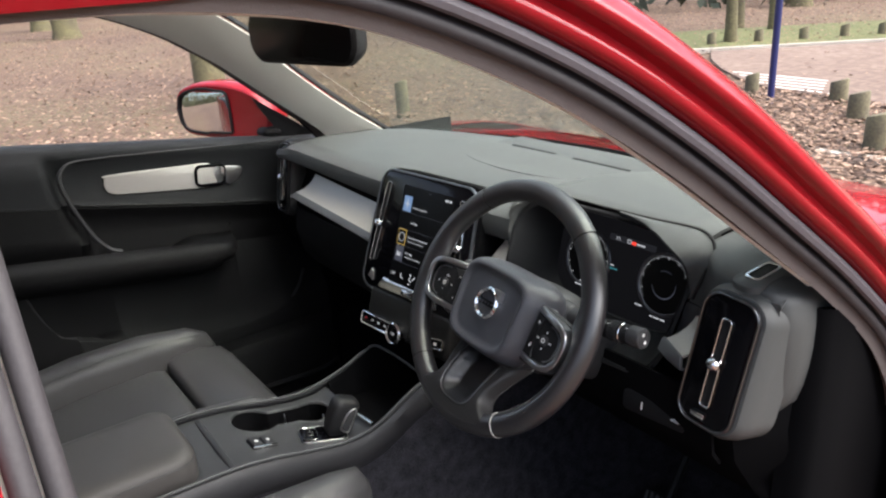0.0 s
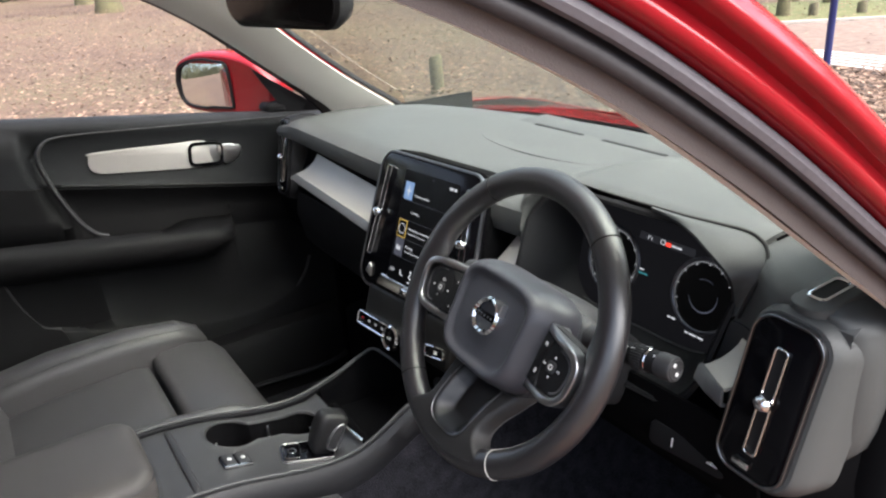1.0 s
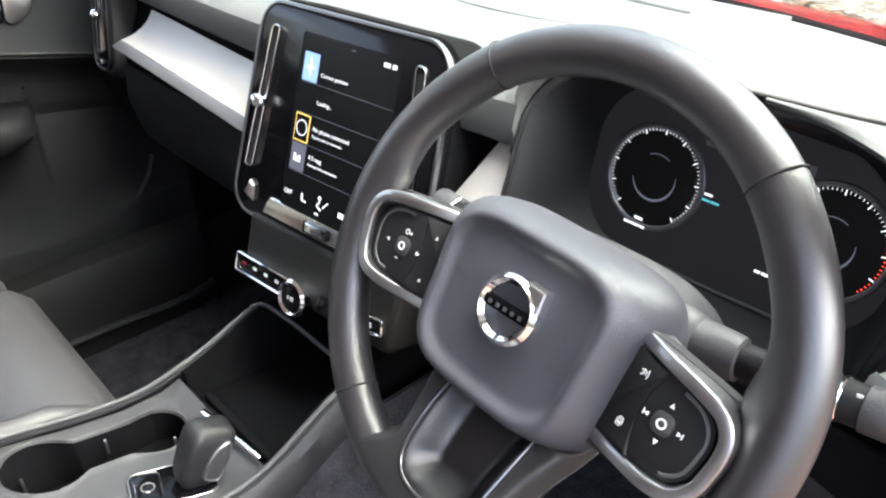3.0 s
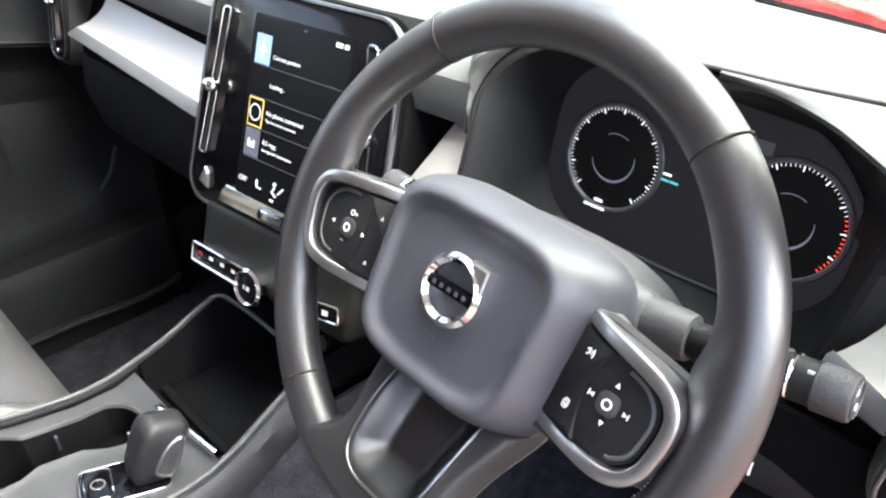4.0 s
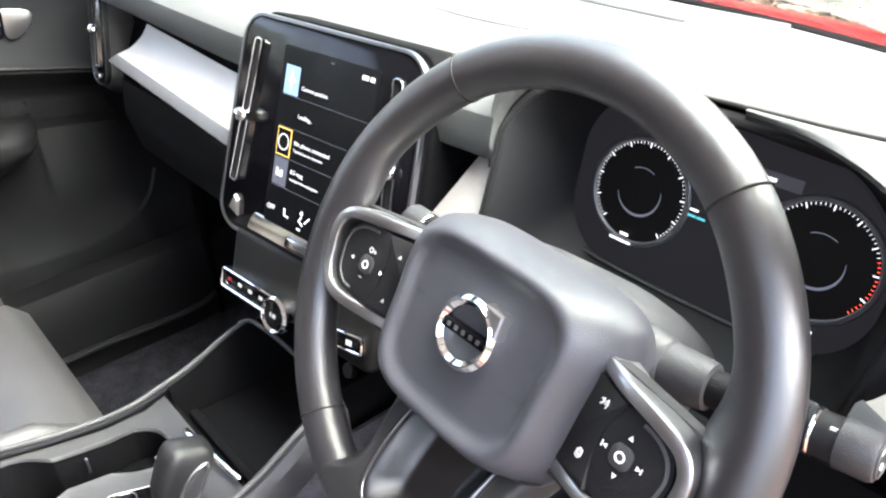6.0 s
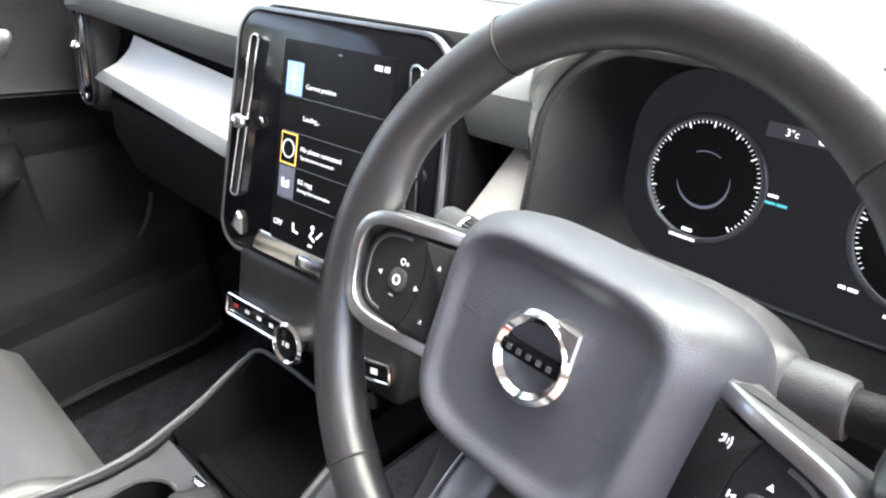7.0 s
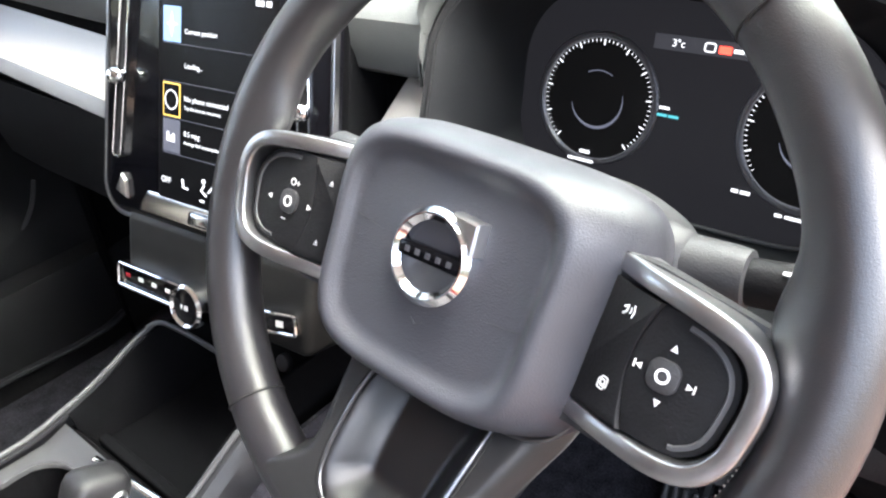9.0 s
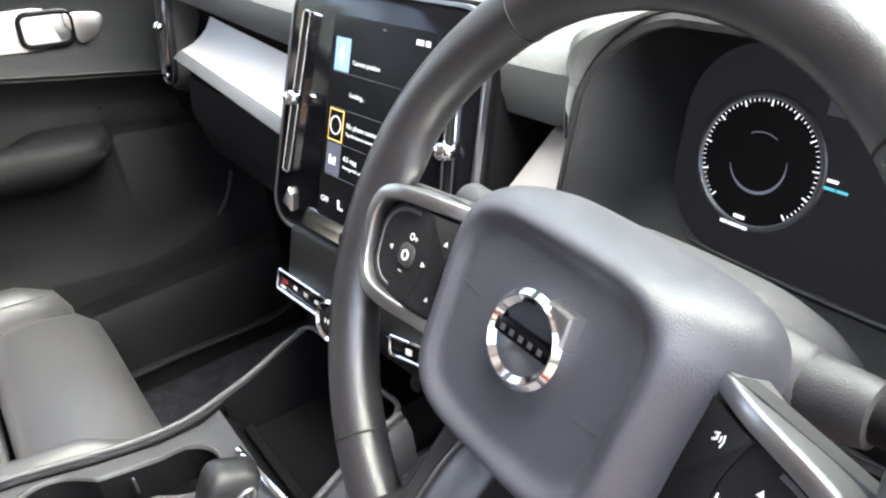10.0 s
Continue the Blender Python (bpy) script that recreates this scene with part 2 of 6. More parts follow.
# Rows of one pillar and roof edge, from the roof's rear to the foot: x, y, z.
APERTURE = spline([(0.60, -0.60, 1.452), (0.605, -0.45, 1.450), (0.62, -0.31, 1.425), (0.655, -0.15, 1.350), (0.69, -0.01, 1.255), (0.715, 0.13, 1.145), (0.735, 0.265, 1.035), (0.75, 0.375, 0.925), (0.76, 0.45, 0.78), (0.76, 0.46, 0.60), (0.75, 0.42, 0.46)], 6)
WSEDGE = spline([(0.47, -0.62, 1.50), (0.48, -0.40, 1.485), (0.49, -0.14, 1.445), (0.52, 0.03, 1.360), (0.56, 0.16, 1.250), (0.60, 0.31, 1.135), (0.645, 0.46, 1.035), (0.68, 0.56, 0.96), (0.71, 0.60, 0.80), (0.72, 0.60, 0.62), (0.71, 0.55, 0.46)], 6)


# The passenger's window line, a little higher along the pillar
FARSIDE = [(x, y, z + 0.036 * min(max((y + 0.3) / 0.3, 0), 1) * min(max((0.37 - y) / 0.10, 0), 1)) for x, y, z in APERTURE]


def out_from(i, d, side, dx, low=False):
    """A point beside the aperture's edge, d out across it in the plan of the side and dx sideways."""
    edge = APERTURE if side > 0 or low else FARSIDE
    a, b = Vector(edge[max(i - 1, 0)]), Vector(edge[min(i + 1, len(edge) - 1)])
    t = (b - a).normalized()
    nrm = Vector((0, -t.z, t.y)).normalized()
    if nrm.z < 0 and abs(nrm.z) > 0.3:
        nrm = -nrm
    if abs(nrm.z) <= 0.3 and nrm.y < 0:
        nrm = -nrm
    p = Vector(edge[i]) + nrm * d
    return (side * (p.x + dx), p.y, p.z)


for side in (1, -1):
    na = len(APERTURE)
    edge = APERTURE if side > 0 else FARSIDE
    pale = range(0, na - 13)
    rows = []
    for i in pale:
        a = Vector(out_from(i, 0.018, side, 0.008))
        w = Vector((side * WSEDGE[i][0], *WSEDGE[i][1:]))
        n0 = Vector((side * edge[i][0], *edge[i][1:]))
        mid = (n0 + w) / 2 + Vector((-side * 0.012, -0.006, -0.006))
        rows.append([tuple(a), tuple(n0 + Vector((side * 0.002, 0, 0))), tuple(n0.lerp(mid, 0.3) + Vector((-side * 0.006, -0.002, -0.002))), tuple(mid), tuple(w.lerp(mid, 0.2)), tuple(w)])
    part("pillar_trim", sheet([r[2:] for r in rows], 0.004), TRIM, body, "pale grey fabric pillar trim")
    # Same trim; its edge is coloured darker in place of shade.
    part("pillar_shaded_edge", sheet([r[:3] for r in rows], 0.004), TRIMEDGE, body, "edge of the pillar trim, coloured taupe for its shade")
    part("door_seal", tube([out_from(i, 0.020, side, 0.012) for i in range(na)], 0.0062, 10, r2=0.007), RUBBER, body, "dark rubber door seal")
    part("sealing_lip", tube([out_from(i, 0.036, side, 0.022) for i in range(na)], 0.0065, 8, r2=0.0075), SEALG, body)
    prof = ((0.043, 0.016), (0.045, 0.032), (0.049, 0.039), (0.057, 0.041), (0.061, 0.037), (0.067, 0.036), (0.070, 0.041), (0.073, 0.049), (0.079, 0.053), (0.084, 0.051), (0.096, 0.039), (0.106, 0.026), (0.113, 0.004), (0.119, -0.06))
    rows = [[out_from(i, d, side, dx, True) for d, dx in prof] for i in range(na if side > 0 else na - 22)]
    part("roof_rail", sheet(rows, 0.003), RED, body, "glossy red paint", sharp=60)
    inner = [[out_from(i, d, side, dx) for d, dx in ((0.024, 0.014), (0.033, 0.008), (0.045, 0.018))] for i in range(na)]
    part("seal_flange", sheet(inner, 0.002), RUBBER, body)

# B-pillar on the driver's side: seal, flange and red panel
for side in (1, -1):
    bp = [(side * lerp(0.76, 0.60, smoothstep(0.85, 1.5, z)), -0.605, z) for z in np.linspace(0.44, 1.452, 14)]
    part("rear_door_seal", tube(bp, 0.009, 10, up=(0, 1, 0)), RUBBER, body)
    part("pillar_seal", tube([(x + side * 0.012, y - 0.019, z) for x, y, z in bp], 0.009, 10, up=(0, 1, 0)), RUBBER, body)
    rows = [[(x + side * dx, y - d, z) for d, dx in ((0.03, 0.0), (0.03, 0.03), (0.045, 0.045), (0.11, 0.052), (0.2, 0.05))] for x, y, z in bp]
    part("centre_pillar", sheet(rows, 0.003), RED, body, sharp=60)
    rows = [[(x - side * dx, y - d, z) for d, dx in ((0.0, 0.0), (0.03, 0.03), (0.12, 0.035))] for x, y, z in bp]
    part("centre_pillar_trim", sheet(rows, 0.004), TRIM, body)
    # sill with its red outer face
    rows = [[(side * 0.775, y, 0.46), (side * 0.79, y, 0.475), (side * 0.83, y, 0.46), (side * 0.86, y, 0.40), (side * 0.85, y, 0.27), (side * 0.76, y, 0.24)] for y in np.linspace(-0.66, 0.50, 5)]
    part("sill", sheet(rows, 0.004), RED, body)
    # front wing from the pillar's foot to the lamp
    rows = []
    for y in np.linspace(0.47, 1.62, 12):
        k = smoothstep(1.1, 1.62, y)
        top = 0.994 - 0.08 * max(y - 0.68, 0) - 0.22 * max(y - 0.93, 0)
        xo = lerp(0.90, 0.80, k)
        rows.append([(side * (xo - 0.16), y, top + 0.006), (side * (xo - 0.07), y, top - 0.004), (side * (xo - 0.02), y, top - 0.035), (side * xo, y, top - 0.11), (side * xo, y, min(0.70, top - 0.16)), (side * (xo - 0.02), y, 0.56)])
    part("front_wing", sheet(rows, 0.003), RED, body)
    # rear flank, closing the body behind
    rows = []
    for y in np.linspace(-2.35, -0.66, 9):
        xo = lerp(0.80, 0.875, smoothstep(-2.3, -1.6, y))
        rows.append([(side * (xo - 0.10), y, 1.13), (side * (xo - 0.03), y, 1.10), (side * xo, y, 0.95), (side * xo, y, 0.62), (side * (xo - 0.02), y, 0.26)])
    part("rear_flank", sheet(rows, 0.003), RED, body)
    rows = [[(side * 0.60, y, 1.475), (side * 0.655, y, 1.45), (side * 0.69, y, 1.42)] for y in np.linspace(-2.1, -0.6, 6)]
    part("rear_roof_rail", sheet(rows, 0.01), RED, body)
    # Out of view; the dark tint is there to cut light from behind.
    g = part("rear_side_window", sheet([[(side * lerp(0.69, 0.775, k), y, lerp(1.42, 1.12, k)) for k in (0, 0.5, 1)] for y in np.linspace(-2.2, -0.82, 5)], 0.004), glass_material("tinted_glass", (0.10, 0.105, 0.10)), body, "unseen rear side glass, tinted to cut light")
    g.visible_shadow = False
rows = []
for y in (0.0, -0.06, -0.15, -0.4, -0.9, -1.5, -2.0, -2.2):
    drop = 0.05 * smoothstep(-0.2, 0.0, y) + 0.10 * smoothstep(-1.6, -2.2, y)
    rows.append([(x, y, 1.56 - drop - 0.09 * (abs(x) / 0.62) ** 3) for x in np.linspace(-0.62, 0.62, 13)])
part("roof", sheet(rows, 0.012), RED, body)
rows = [[(x, y, 1.50 - 0.03 * (abs(x) / 0.56) ** 3 - 0.03 * smoothstep(-0.25, -0.05, y) - 0.10 * smoothstep(-1.5, -2.1, y)) for x in np.linspace(-0.56, 0.56, 9)] for y in (-0.06, -0.12, -0.3, -0.9, -1.5, -2.1)]
part("headliner", sheet(rows, 0.006), TRIM, body, "pale fabric headliner")
part("tailgate", sheet([[(x, y, z) for x in np.linspace(-0.76, 0.76, 5)] for y, z in ((-2.35, 0.26), (-2.38, 0.7), (-2.36, 1.1), (-2.22, 1.46))], 0.02), RED, body)
rows = []
for k in np.linspace(0, 1, 9):
    y = lerp(0.68, 1.68, k)
    rows.append([(x, y - 0.10 * (x / 0.76) ** 2, 1.004 - 0.08 * k - 0.22 * max(k - 0.25, 0) - 0.02 * (x / 0.76) ** 4 + 0.012 * smoothstep(0.42, 0.5, abs(x)) - 0.012 * smoothstep(0.5, 0.62, abs(x))) for x in np.linspace(-0.75, 0.75, 21)])
part("bonnet", sheet(rows, 0.004), RED, body, "glossy red bonnet")
part("front_panel", sheet([[(x, 1.70 - 0.12 * (x / 0.8) ** 2, z) for x in np.linspace(-0.8, 0.8, 9)] for z in (0.745, 0.6, 0.3)], 0.02), RED, body)
part("scuttle", sheet([[(x, 0.73 - 0.36 * x * x + d, z) for x in np.linspace(-0.72, 0.72, 13)] for d, z in ((-0.03, 0.99), (0.0, 1.000), (0.03, 0.996), (0.06, 0.985))], 0.01), DARK, body, "black plastic scuttle")
part("underbody", rbox(0, -0.35, 0.27, 1.62, 3.9, 0.06, 0.02), DARK, body)
part("bulkhead", rbox(0, 0.74, 0.62, 1.40, 0.03, 0.64, 0.01), DARK, body)
for sx in (-0.80, 0.80):
    for wy in (1.12, -1.58):
        MW = axes((sx, wy, 0.335), (0, 1, 0), (0, 0, 1), (1 if sx > 0 else -1, 0, 0))
        w = part("wheel", tube([(0.265 * math.cos(a), 0.265 * math.sin(a), 0) for a in np.linspace(0, 2 * math.pi, 48, endpoint=False)], 0.065, 14, True, r2=0.105, M=MW), TYRE, body, "black rubber tyre")
        part("rim", disc(0.215, -0.05, 0.06, 0.02, M=MW), DSATIN, w)
floor_mat = part("carpet_floor", sheet([[(x, y, z + 0.10 * smoothstep(0.12, 0.05, abs(x))) for x in np.linspace(-0.74, 0.74, 25)] for y, z in ((-2.2, 0.34), (-0.6, 0.32), (0.2, 0.31), (0.45, 0.34), (0.66, 0.52), (0.73, 0.62))], 0.02), CARPET, body, "dark charcoal carpet")
for side in (1, -1):
    # Side panels near-black, so the footwell's shade is in their colour.
    part("kick_panel", sheet([[(side * x, y, z) for z in (1.025, 0.95, 0.85, 0.7, 0.45, 0.28)] for x, y in ((0.690, 0.258), (0.712, 0.260), (0.728, 0.264), (0.739, 0.277), (0.745, 0.32), (0.742, 0.45), (0.72, 0.74))], 0.008), WELLM, body, "footwell side panel, blackened for its shade")
for side in (1, -1):
    part("sill_trim", sheet([[(side * 0.70, y, 0.30), (side * 0.715, y, 0.46), (side * 0.735, y, 0.488), (side * 0.785, y, 0.492), (side * 0.80, y, 0.48)] for y in (-0.62, -0.2, 0.1, 0.3, 0.45)], 0.006), DOORP, body, "black sill cover")
part("sill_ledge", tube(spline([(-0.698, -0.40, 0.362), (-0.698, -0.035, 0.361), (-0.698, 0.06, 0.358), (-0.698, 0.15, 0.352), (-0.698, 0.22, 0.355), (-0.700, 0.27, 0.370)], 5), 0.009, 10, r2=0.006), CLUSTER, body, "rounded ledge along the sill")
part("rear_bench", rbox(0, -1.35, 0.62, 1.30, 0.5, 0.22, 0.05), LEATHER, body)
part("rear_backrest", rbox(0, -1.68, 0.92, 1.30, 0.16, 0.62, 0.05), LEATHER, body)

# dark hinge trim closing the gap behind the passenger door
part("hinge_trim", sheet([[(-0.735, 0.300, z), (-0.80, 0.305, z), (-0.88, 0.31, z)] for z in (0.28, 0.6, 0.9, 1.0)], 0.006), WELLM, body, "black hinge trim")
# windscreen
rows = []
for i in range(12, 42, 3):
    xe, ye, ze = WSEDGE[i]
    if ze < 0.985:
        break
    k = smoothstep(1.0, 1.5, ze)
    rows.append([(u * (xe + 0.025), ye + (lerp(0.24, 0.10, k)) * (1 - abs(u) ** 2.2) + 0.012, ze + lerp(0.0, 0.045, k) * (1 - u * u) + 0.012) for u in np.linspace(-1, 1, 15)])
screen_glass = part("windscreen", sheet(rows, 0.005), TINTED, body, "clear windscreen glass")
screen_glass.visible_shadow = False
for e in (0, -1):
    part("windscreen_border", tube([(x, y - 0.008, z - 0.004) for x, y, z in rows[e]], 0.010, 8), DARK, body, "black windscreen border")

part("windscreen_base", tube([(x, 0.728 - 0.36 * x * x, 1.010 + 0.004 * (1 - abs(x))) for x in np.linspace(-0.70, 0.70, 25)], 0.011, 8), WELLM, body, "black windscreen base seal")
for side in (1, -1):
    rows = [[(side * (WSEDGE[i][0] + dx), WSEDGE[i][1] + dy, WSEDGE[i][2] + dz) for dx, dy, dz in ((-0.006, 0.004, 0.004), (0.015, 0.014, 0.012), (0.05, 0.018, 0.016))] for i in range(12, 42)]
    part("windscreen_edge", sheet(rows, 0.004), DARK, body, "black windscreen edge band")

# ---- dashboard ----
dash = thing("dashboard", (0, 0.3, 0.95), "charcoal grained dashboard with soft pad and aluminium trim strip", "dashboard")


def lip(x):
    """Front lip of the pad at x: y, and heights of its lower edge and crest."""
    y = lerp(0.150, 0.190, smoothstep(-0.25, 0.35, x))
    zb = 0.996 + 0.005 * smoothstep(0.0, 0.15, -x) + 0.007 * smoothstep(0.15, 0.60, -x)
    if 0.2035 <= x <= 0.5561:
        u = max(0.254 - x, x - 0.506, 0)
        zb = 1.031 + math.sqrt(max(0.05**2 - u * u, 0))
    elif x > 0.5561:
        zb = 1.016
        y = lerp(0.238, 0.202, smoothstep(0.556, 0.622, x))
    hood = 0.2035 <= x <= 0.5561
    if hood:
        y = 0.199 + 0.22 * (zb - 0.97) + 0.376 * max(zb - 1.0, 0) + 0.0145 * smoothstep(0.500, 0.556, x)
        y = lerp(0.186, y, smoothstep(0.2035, 0.26, x))
    return y, zb, 1.060 + 0.030 * smoothstep(0.1, 0.28, x) * (1 - smoothstep(0.52, 0.64, x)) + 0.004 * smoothstep(0.6, 0.64, x)


def pad_row(x):
    y, zb, zc = lip(x)
    back = 0.715 - 0.36 * x * x
    e = smoothstep(0.60, 0.72, -x) * 0.025 + smoothstep(0.67, 0.71, x) * 0.015
    zf = min(zb + 0.062, max(zc - e, zb + 0.010))
    f = zf - zb
    return [(x, y + 0.05, zb - 0.004), (x, y + 0.012, zb), (x, y + 0.003, zb + 0.10 * f), (x, y, zb + 0.4 * f), (x, y + 0.005, zb + 0.72 * f), (x, y + 0.020, zb + 0.92 * f), (x, y + 0.05, zf), (x, y + 0.12, zf + 0.002), (x, lerp(y, back, 0.62), lerp(zf, 1.040, 0.5) + 0.001), (x, back - 0.06, 1.036 - 0.4 * e), (x, back, 1.020)]


runs = [[pad_row(x) for x in np.linspace(-0.70, 0.2034, 24)], [pad_row(x) for x in (0.2035, 0.204, 0.2055, 0.208, 0.212, 0.218, 0.226, 0.236, 0.248, *np.linspace(0.26, 0.50, 11), 0.512, 0.524, 0.533, 0.542, 0.549, 0.553, 0.555, 0.556)]]
end = [(0.2034, y, z) for _, y, z in runs[0][-1][1:8]]
part("pad_end", sheet([end, [(0.2034, y, min(z, 0.995)) for _, y, z in end]], 0.002), PAD, dash, sharp=40)
part("pad_run", sheet(runs[0], 0.006), PAD, dash, sharp=32)
rows = runs[1]
pad = part("top_pad", sheet(rows, 0.006), PAD, dash, "dark grey soft grained pad", sharp=32)


def outer_face(x):
    """Depth of the pad's upright face between the cluster and the outer vent."""
    return lerp(0.232, 0.202, smoothstep(0.56, 0.622, x))


def outer_left(z):
    """Where that face begins beside the cluster."""
    return float(np.interp(z, (0.91, 0.95, 0.985, 0.995, 1.008, 1.035, 1.055, 1.068), (0.528, 0.538, 0.547, 0.555, 0.562, 0.573, 0.581, 0.580)))


rows, low_rows = [], []
for u in np.linspace(0, 1, 15):
    u = u ** 1.3
    row = []
    for z in (0.985, 1.0, 1.015, 1.03, 1.043):
        x = lerp(outer_left(z), 0.705, u)
        row.append((x, outer_face(x), z))
    for dy, dz, x0 in ((0.002, 0.014, 0.581), (0.006, 0.008, 0.581), (0.013, 0.0035, 0.579), (0.024, 0.001, 0.572), (0.036, 0.0, 0.5562), (0.060, 0.0, 0.5562), (0.12, -0.002, 0.5562)):
        x = lerp(x0, 0.705, u)
        row.append((x, outer_face(x) + dy, 1.064 + 0.010 * (1 - smoothstep(0.57, 0.64, x)) - 0.015 * smoothstep(0.67, 0.71, x) - dz))
    x = lerp(0.5562, 0.705, u)
    back = 0.715 - 0.36 * x * x
    row += [(x, lerp(row[-1][1], back, 0.5), 1.053), (x, back - 0.06, 1.036), (x, back, 1.020)]
    rows.append(row)
    low_rows.append([(lerp(outer_left(z), 0.64, u), outer_face(lerp(outer_left(z), 0.64, u)) + d, z) for z, d in ((0.91, -0.004), (0.93, -0.002), (0.955, 0.0), (0.98, 0.0), (0.986, 0.001))])
part("pad_run", sheet(rows, 0.006), PAD, dash, sharp=60)
# Lower part of the pad's face, in dark COWL to paint its shade.
part("cowl_cheek", sheet(low_rows, 0.004), COWL, dash, "cheek below the dials' outer corner, coloured dark for shade", sharp=60)
# hood's outer flank between the tunnel's rim and a black joint line
rim_ = spline([(0.400, 0.2500, 1.0815), (0.450, 0.2400, 1.0825), (0.490, 0.2240, 1.0805), (0.517, 0.2130, 1.0745), (0.539, 0.2080, 1.0655), (0.553, 0.2080, 1.0550), (0.557, 0.2125, 1.0420), (0.552, 0.2250, 1.0190), (0.546, 0.2330, 1.0010), (0.541, 0.2370, 0.9850)], 5)
edge_ = spline([(0.400, 0.2540, 1.0850), (0.455, 0.2550, 1.0860), (0.500, 0.2600, 1.0868), (0.532, 0.2655, 1.0860), (0.550, 0.2655, 1.0820), (0.566, 0.2580, 1.0755), (0.579, 0.2420, 1.0660), (0.5805, 0.2285, 1.0520), (0.5735, 0.2265, 1.0340), (0.556, 0.2305, 0.9930)], 5)
rows = [[tuple(lerp(a, b, f) + (0, -0.004, 0.003)[q] * math.sin(math.pi * f) for q, (a, b) in enumerate(zip(p, p2))) for f in (0, 0.04, 0.15, 0.35, 0.6, 0.85, 1)] for p, p2 in zip(rim_, edge_)]
part("hood_flank", sheet(rows, 0.003), PAD, dash, "smooth grey outer flank of the hood", sharp=60)
part("flank_lining", sheet([[(x, y, z), (x - 0.004, y + 0.008, z - 0.001), (x - 0.016, y + 0.032, z - 0.005), (x - 0.042, y + 0.078, z - 0.016)] for x, y, z in rim_], 0.003), CLUSTER, dash, sharp=60)
joint = spline([(0.30, 0.2525, 1.0845), (0.36, 0.2530, 1.0848), *[(x, y - 0.0005, z + 0.0008) for x, y, z in edge_[::5]]], 6)
part("pad_joint", tube(joint, [0.0016 + 0.0008 * min(k / 20, 1) for k in range(len(joint))], 8), SEAM, dash, "black joint line")
# defroster slots and speaker mound on top
for x0, x1 in ((-0.20, -0.055), (0.0, 0.16)):
    xm = (x0 + x1) / 2
    part("defroster_slot", rbox(xm, 0.548, 1.0445, x1 - x0, 0.012, 0.006, 0.002, 2), DARK, dash, "black slot")
part("defroster_panel", sheet([[(x, y, 1.0435 + 0.0028 * math.sin(math.pi * k)) for x in np.linspace(-0.26, 0.25, 9)] for k, y in ((0, 0.53), (0.5, 0.575), (1, 0.63))], 0.004), PAD, dash)
part("speaker_grille", sheet([[(-0.03 + r * 0.20 * math.cos(a), 0.44 + r * 0.085 * math.sin(a), 1.0505 - 0.0065 * r * math.sin(a) + (0.0022 if r < 0.95 else -0.006)) for a in np.linspace(0, 2 * math.pi, 48)] for r in (1.0, 0.94, 0.8, 0.5, 0.2, 0.02)], 0.002), PAD, dash, "flat perforated speaker cover")


# aluminium trim strip in three runs
rows, low_rows, gap = [], [], []
for u in np.linspace(0, 1, 10):
    def along(x0):
        x = lerp(x0, -0.150, u)
        return x, 0.026 * (-0.15 - x) / 0.42

    row = []
    for y, z, x0 in ((0.161, 0.985, -0.549), (0.157, 0.978, -0.550), (0.151, 0.969, -0.552), (0.142, 0.960, -0.556), (0.130, 0.951, -0.562), (0.117, 0.9435, -0.574), (0.1125, 0.942, -0.577)):
        x, o = along(x0)
        row.append((x, y + o, z))
    rows.append(row)
    row = []
    for y, z, x0 in ((0.1120, 0.9415, -0.578), (0.1095, 0.940, -0.580), (0.1035, 0.927, -0.605), (0.110, 0.9225, -0.606), (0.160, 0.914, -0.606)):
        x, o = along(x0)
        row.append((x, y + o, z))
    low_rows.append(row)
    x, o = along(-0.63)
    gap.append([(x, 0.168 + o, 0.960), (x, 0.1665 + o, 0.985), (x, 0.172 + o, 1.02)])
part("trim_strip", sheet(rows, 0.004), ALU, dash, "brushed pale aluminium trim strip", sharp=60)
part("trim_lip", sheet(low_rows, 0.004), FLANK, dash, "grey lip below the strip", sharp=60)
# Dark sheet that stands in for the shade between pad and strip.
part("shade_strip", sheet(gap, 0.003), WELLM, dash, "black sheet standing in for shade under the pad")
rows = []
for z, y, xl in ((0.994, 0.208, 0.168), (0.985, 0.199, 0.165), (0.965, 0.183, 0.157), (0.935, 0.162, 0.143), (0.91, 0.150, 0.134)):
    rows.append([(xl, y + 0.012, z), (xl + 0.003, y + 0.002, z), (lerp(xl, 0.205, 0.4), y, z), (0.205, y + 0.004, z), (0.2105, y + 0.016, z)])
# Same aluminium as the long strip; paler INLAY paints the light it catches.
part("trim_strip", sheet(rows, 0.004), INLAY, dash, "brushed pale aluminium trim strip")
rows, low_rows = [], []
for u in np.linspace(0, 1, 6):
    x, y = lerp(0.546, 0.594, u), lerp(0.1880, 0.1625, u)
    rows.append([(x + 0.547 * d, y + 0.837 * d, z) for d, z in ((0, 0.941), (0.006, 0.9425), (0.018, 0.948), (0.030, 0.957), (0.038, 0.966), (0.042, 0.974))])
    k = 1 - smoothstep(0.6, 1.0, u)
    low_rows.append([(x, y - 0.0005, 0.9405), (x - 0.002 * k, y - 0.003 * k, 0.939), (x - 0.003 * k, y - 0.008 * k, 0.927), (x, y - 0.004 * k, 0.922), (x + 0.02, y + 0.03, 0.914)])
part("trim_strip", sheet(rows, 0.004), ALU, dash, "brushed pale aluminium trim strip", sharp=60)
part("trim_lip", sheet(low_rows, 0.004), FLANK, dash, "grey lip below the strip", sharp=60)

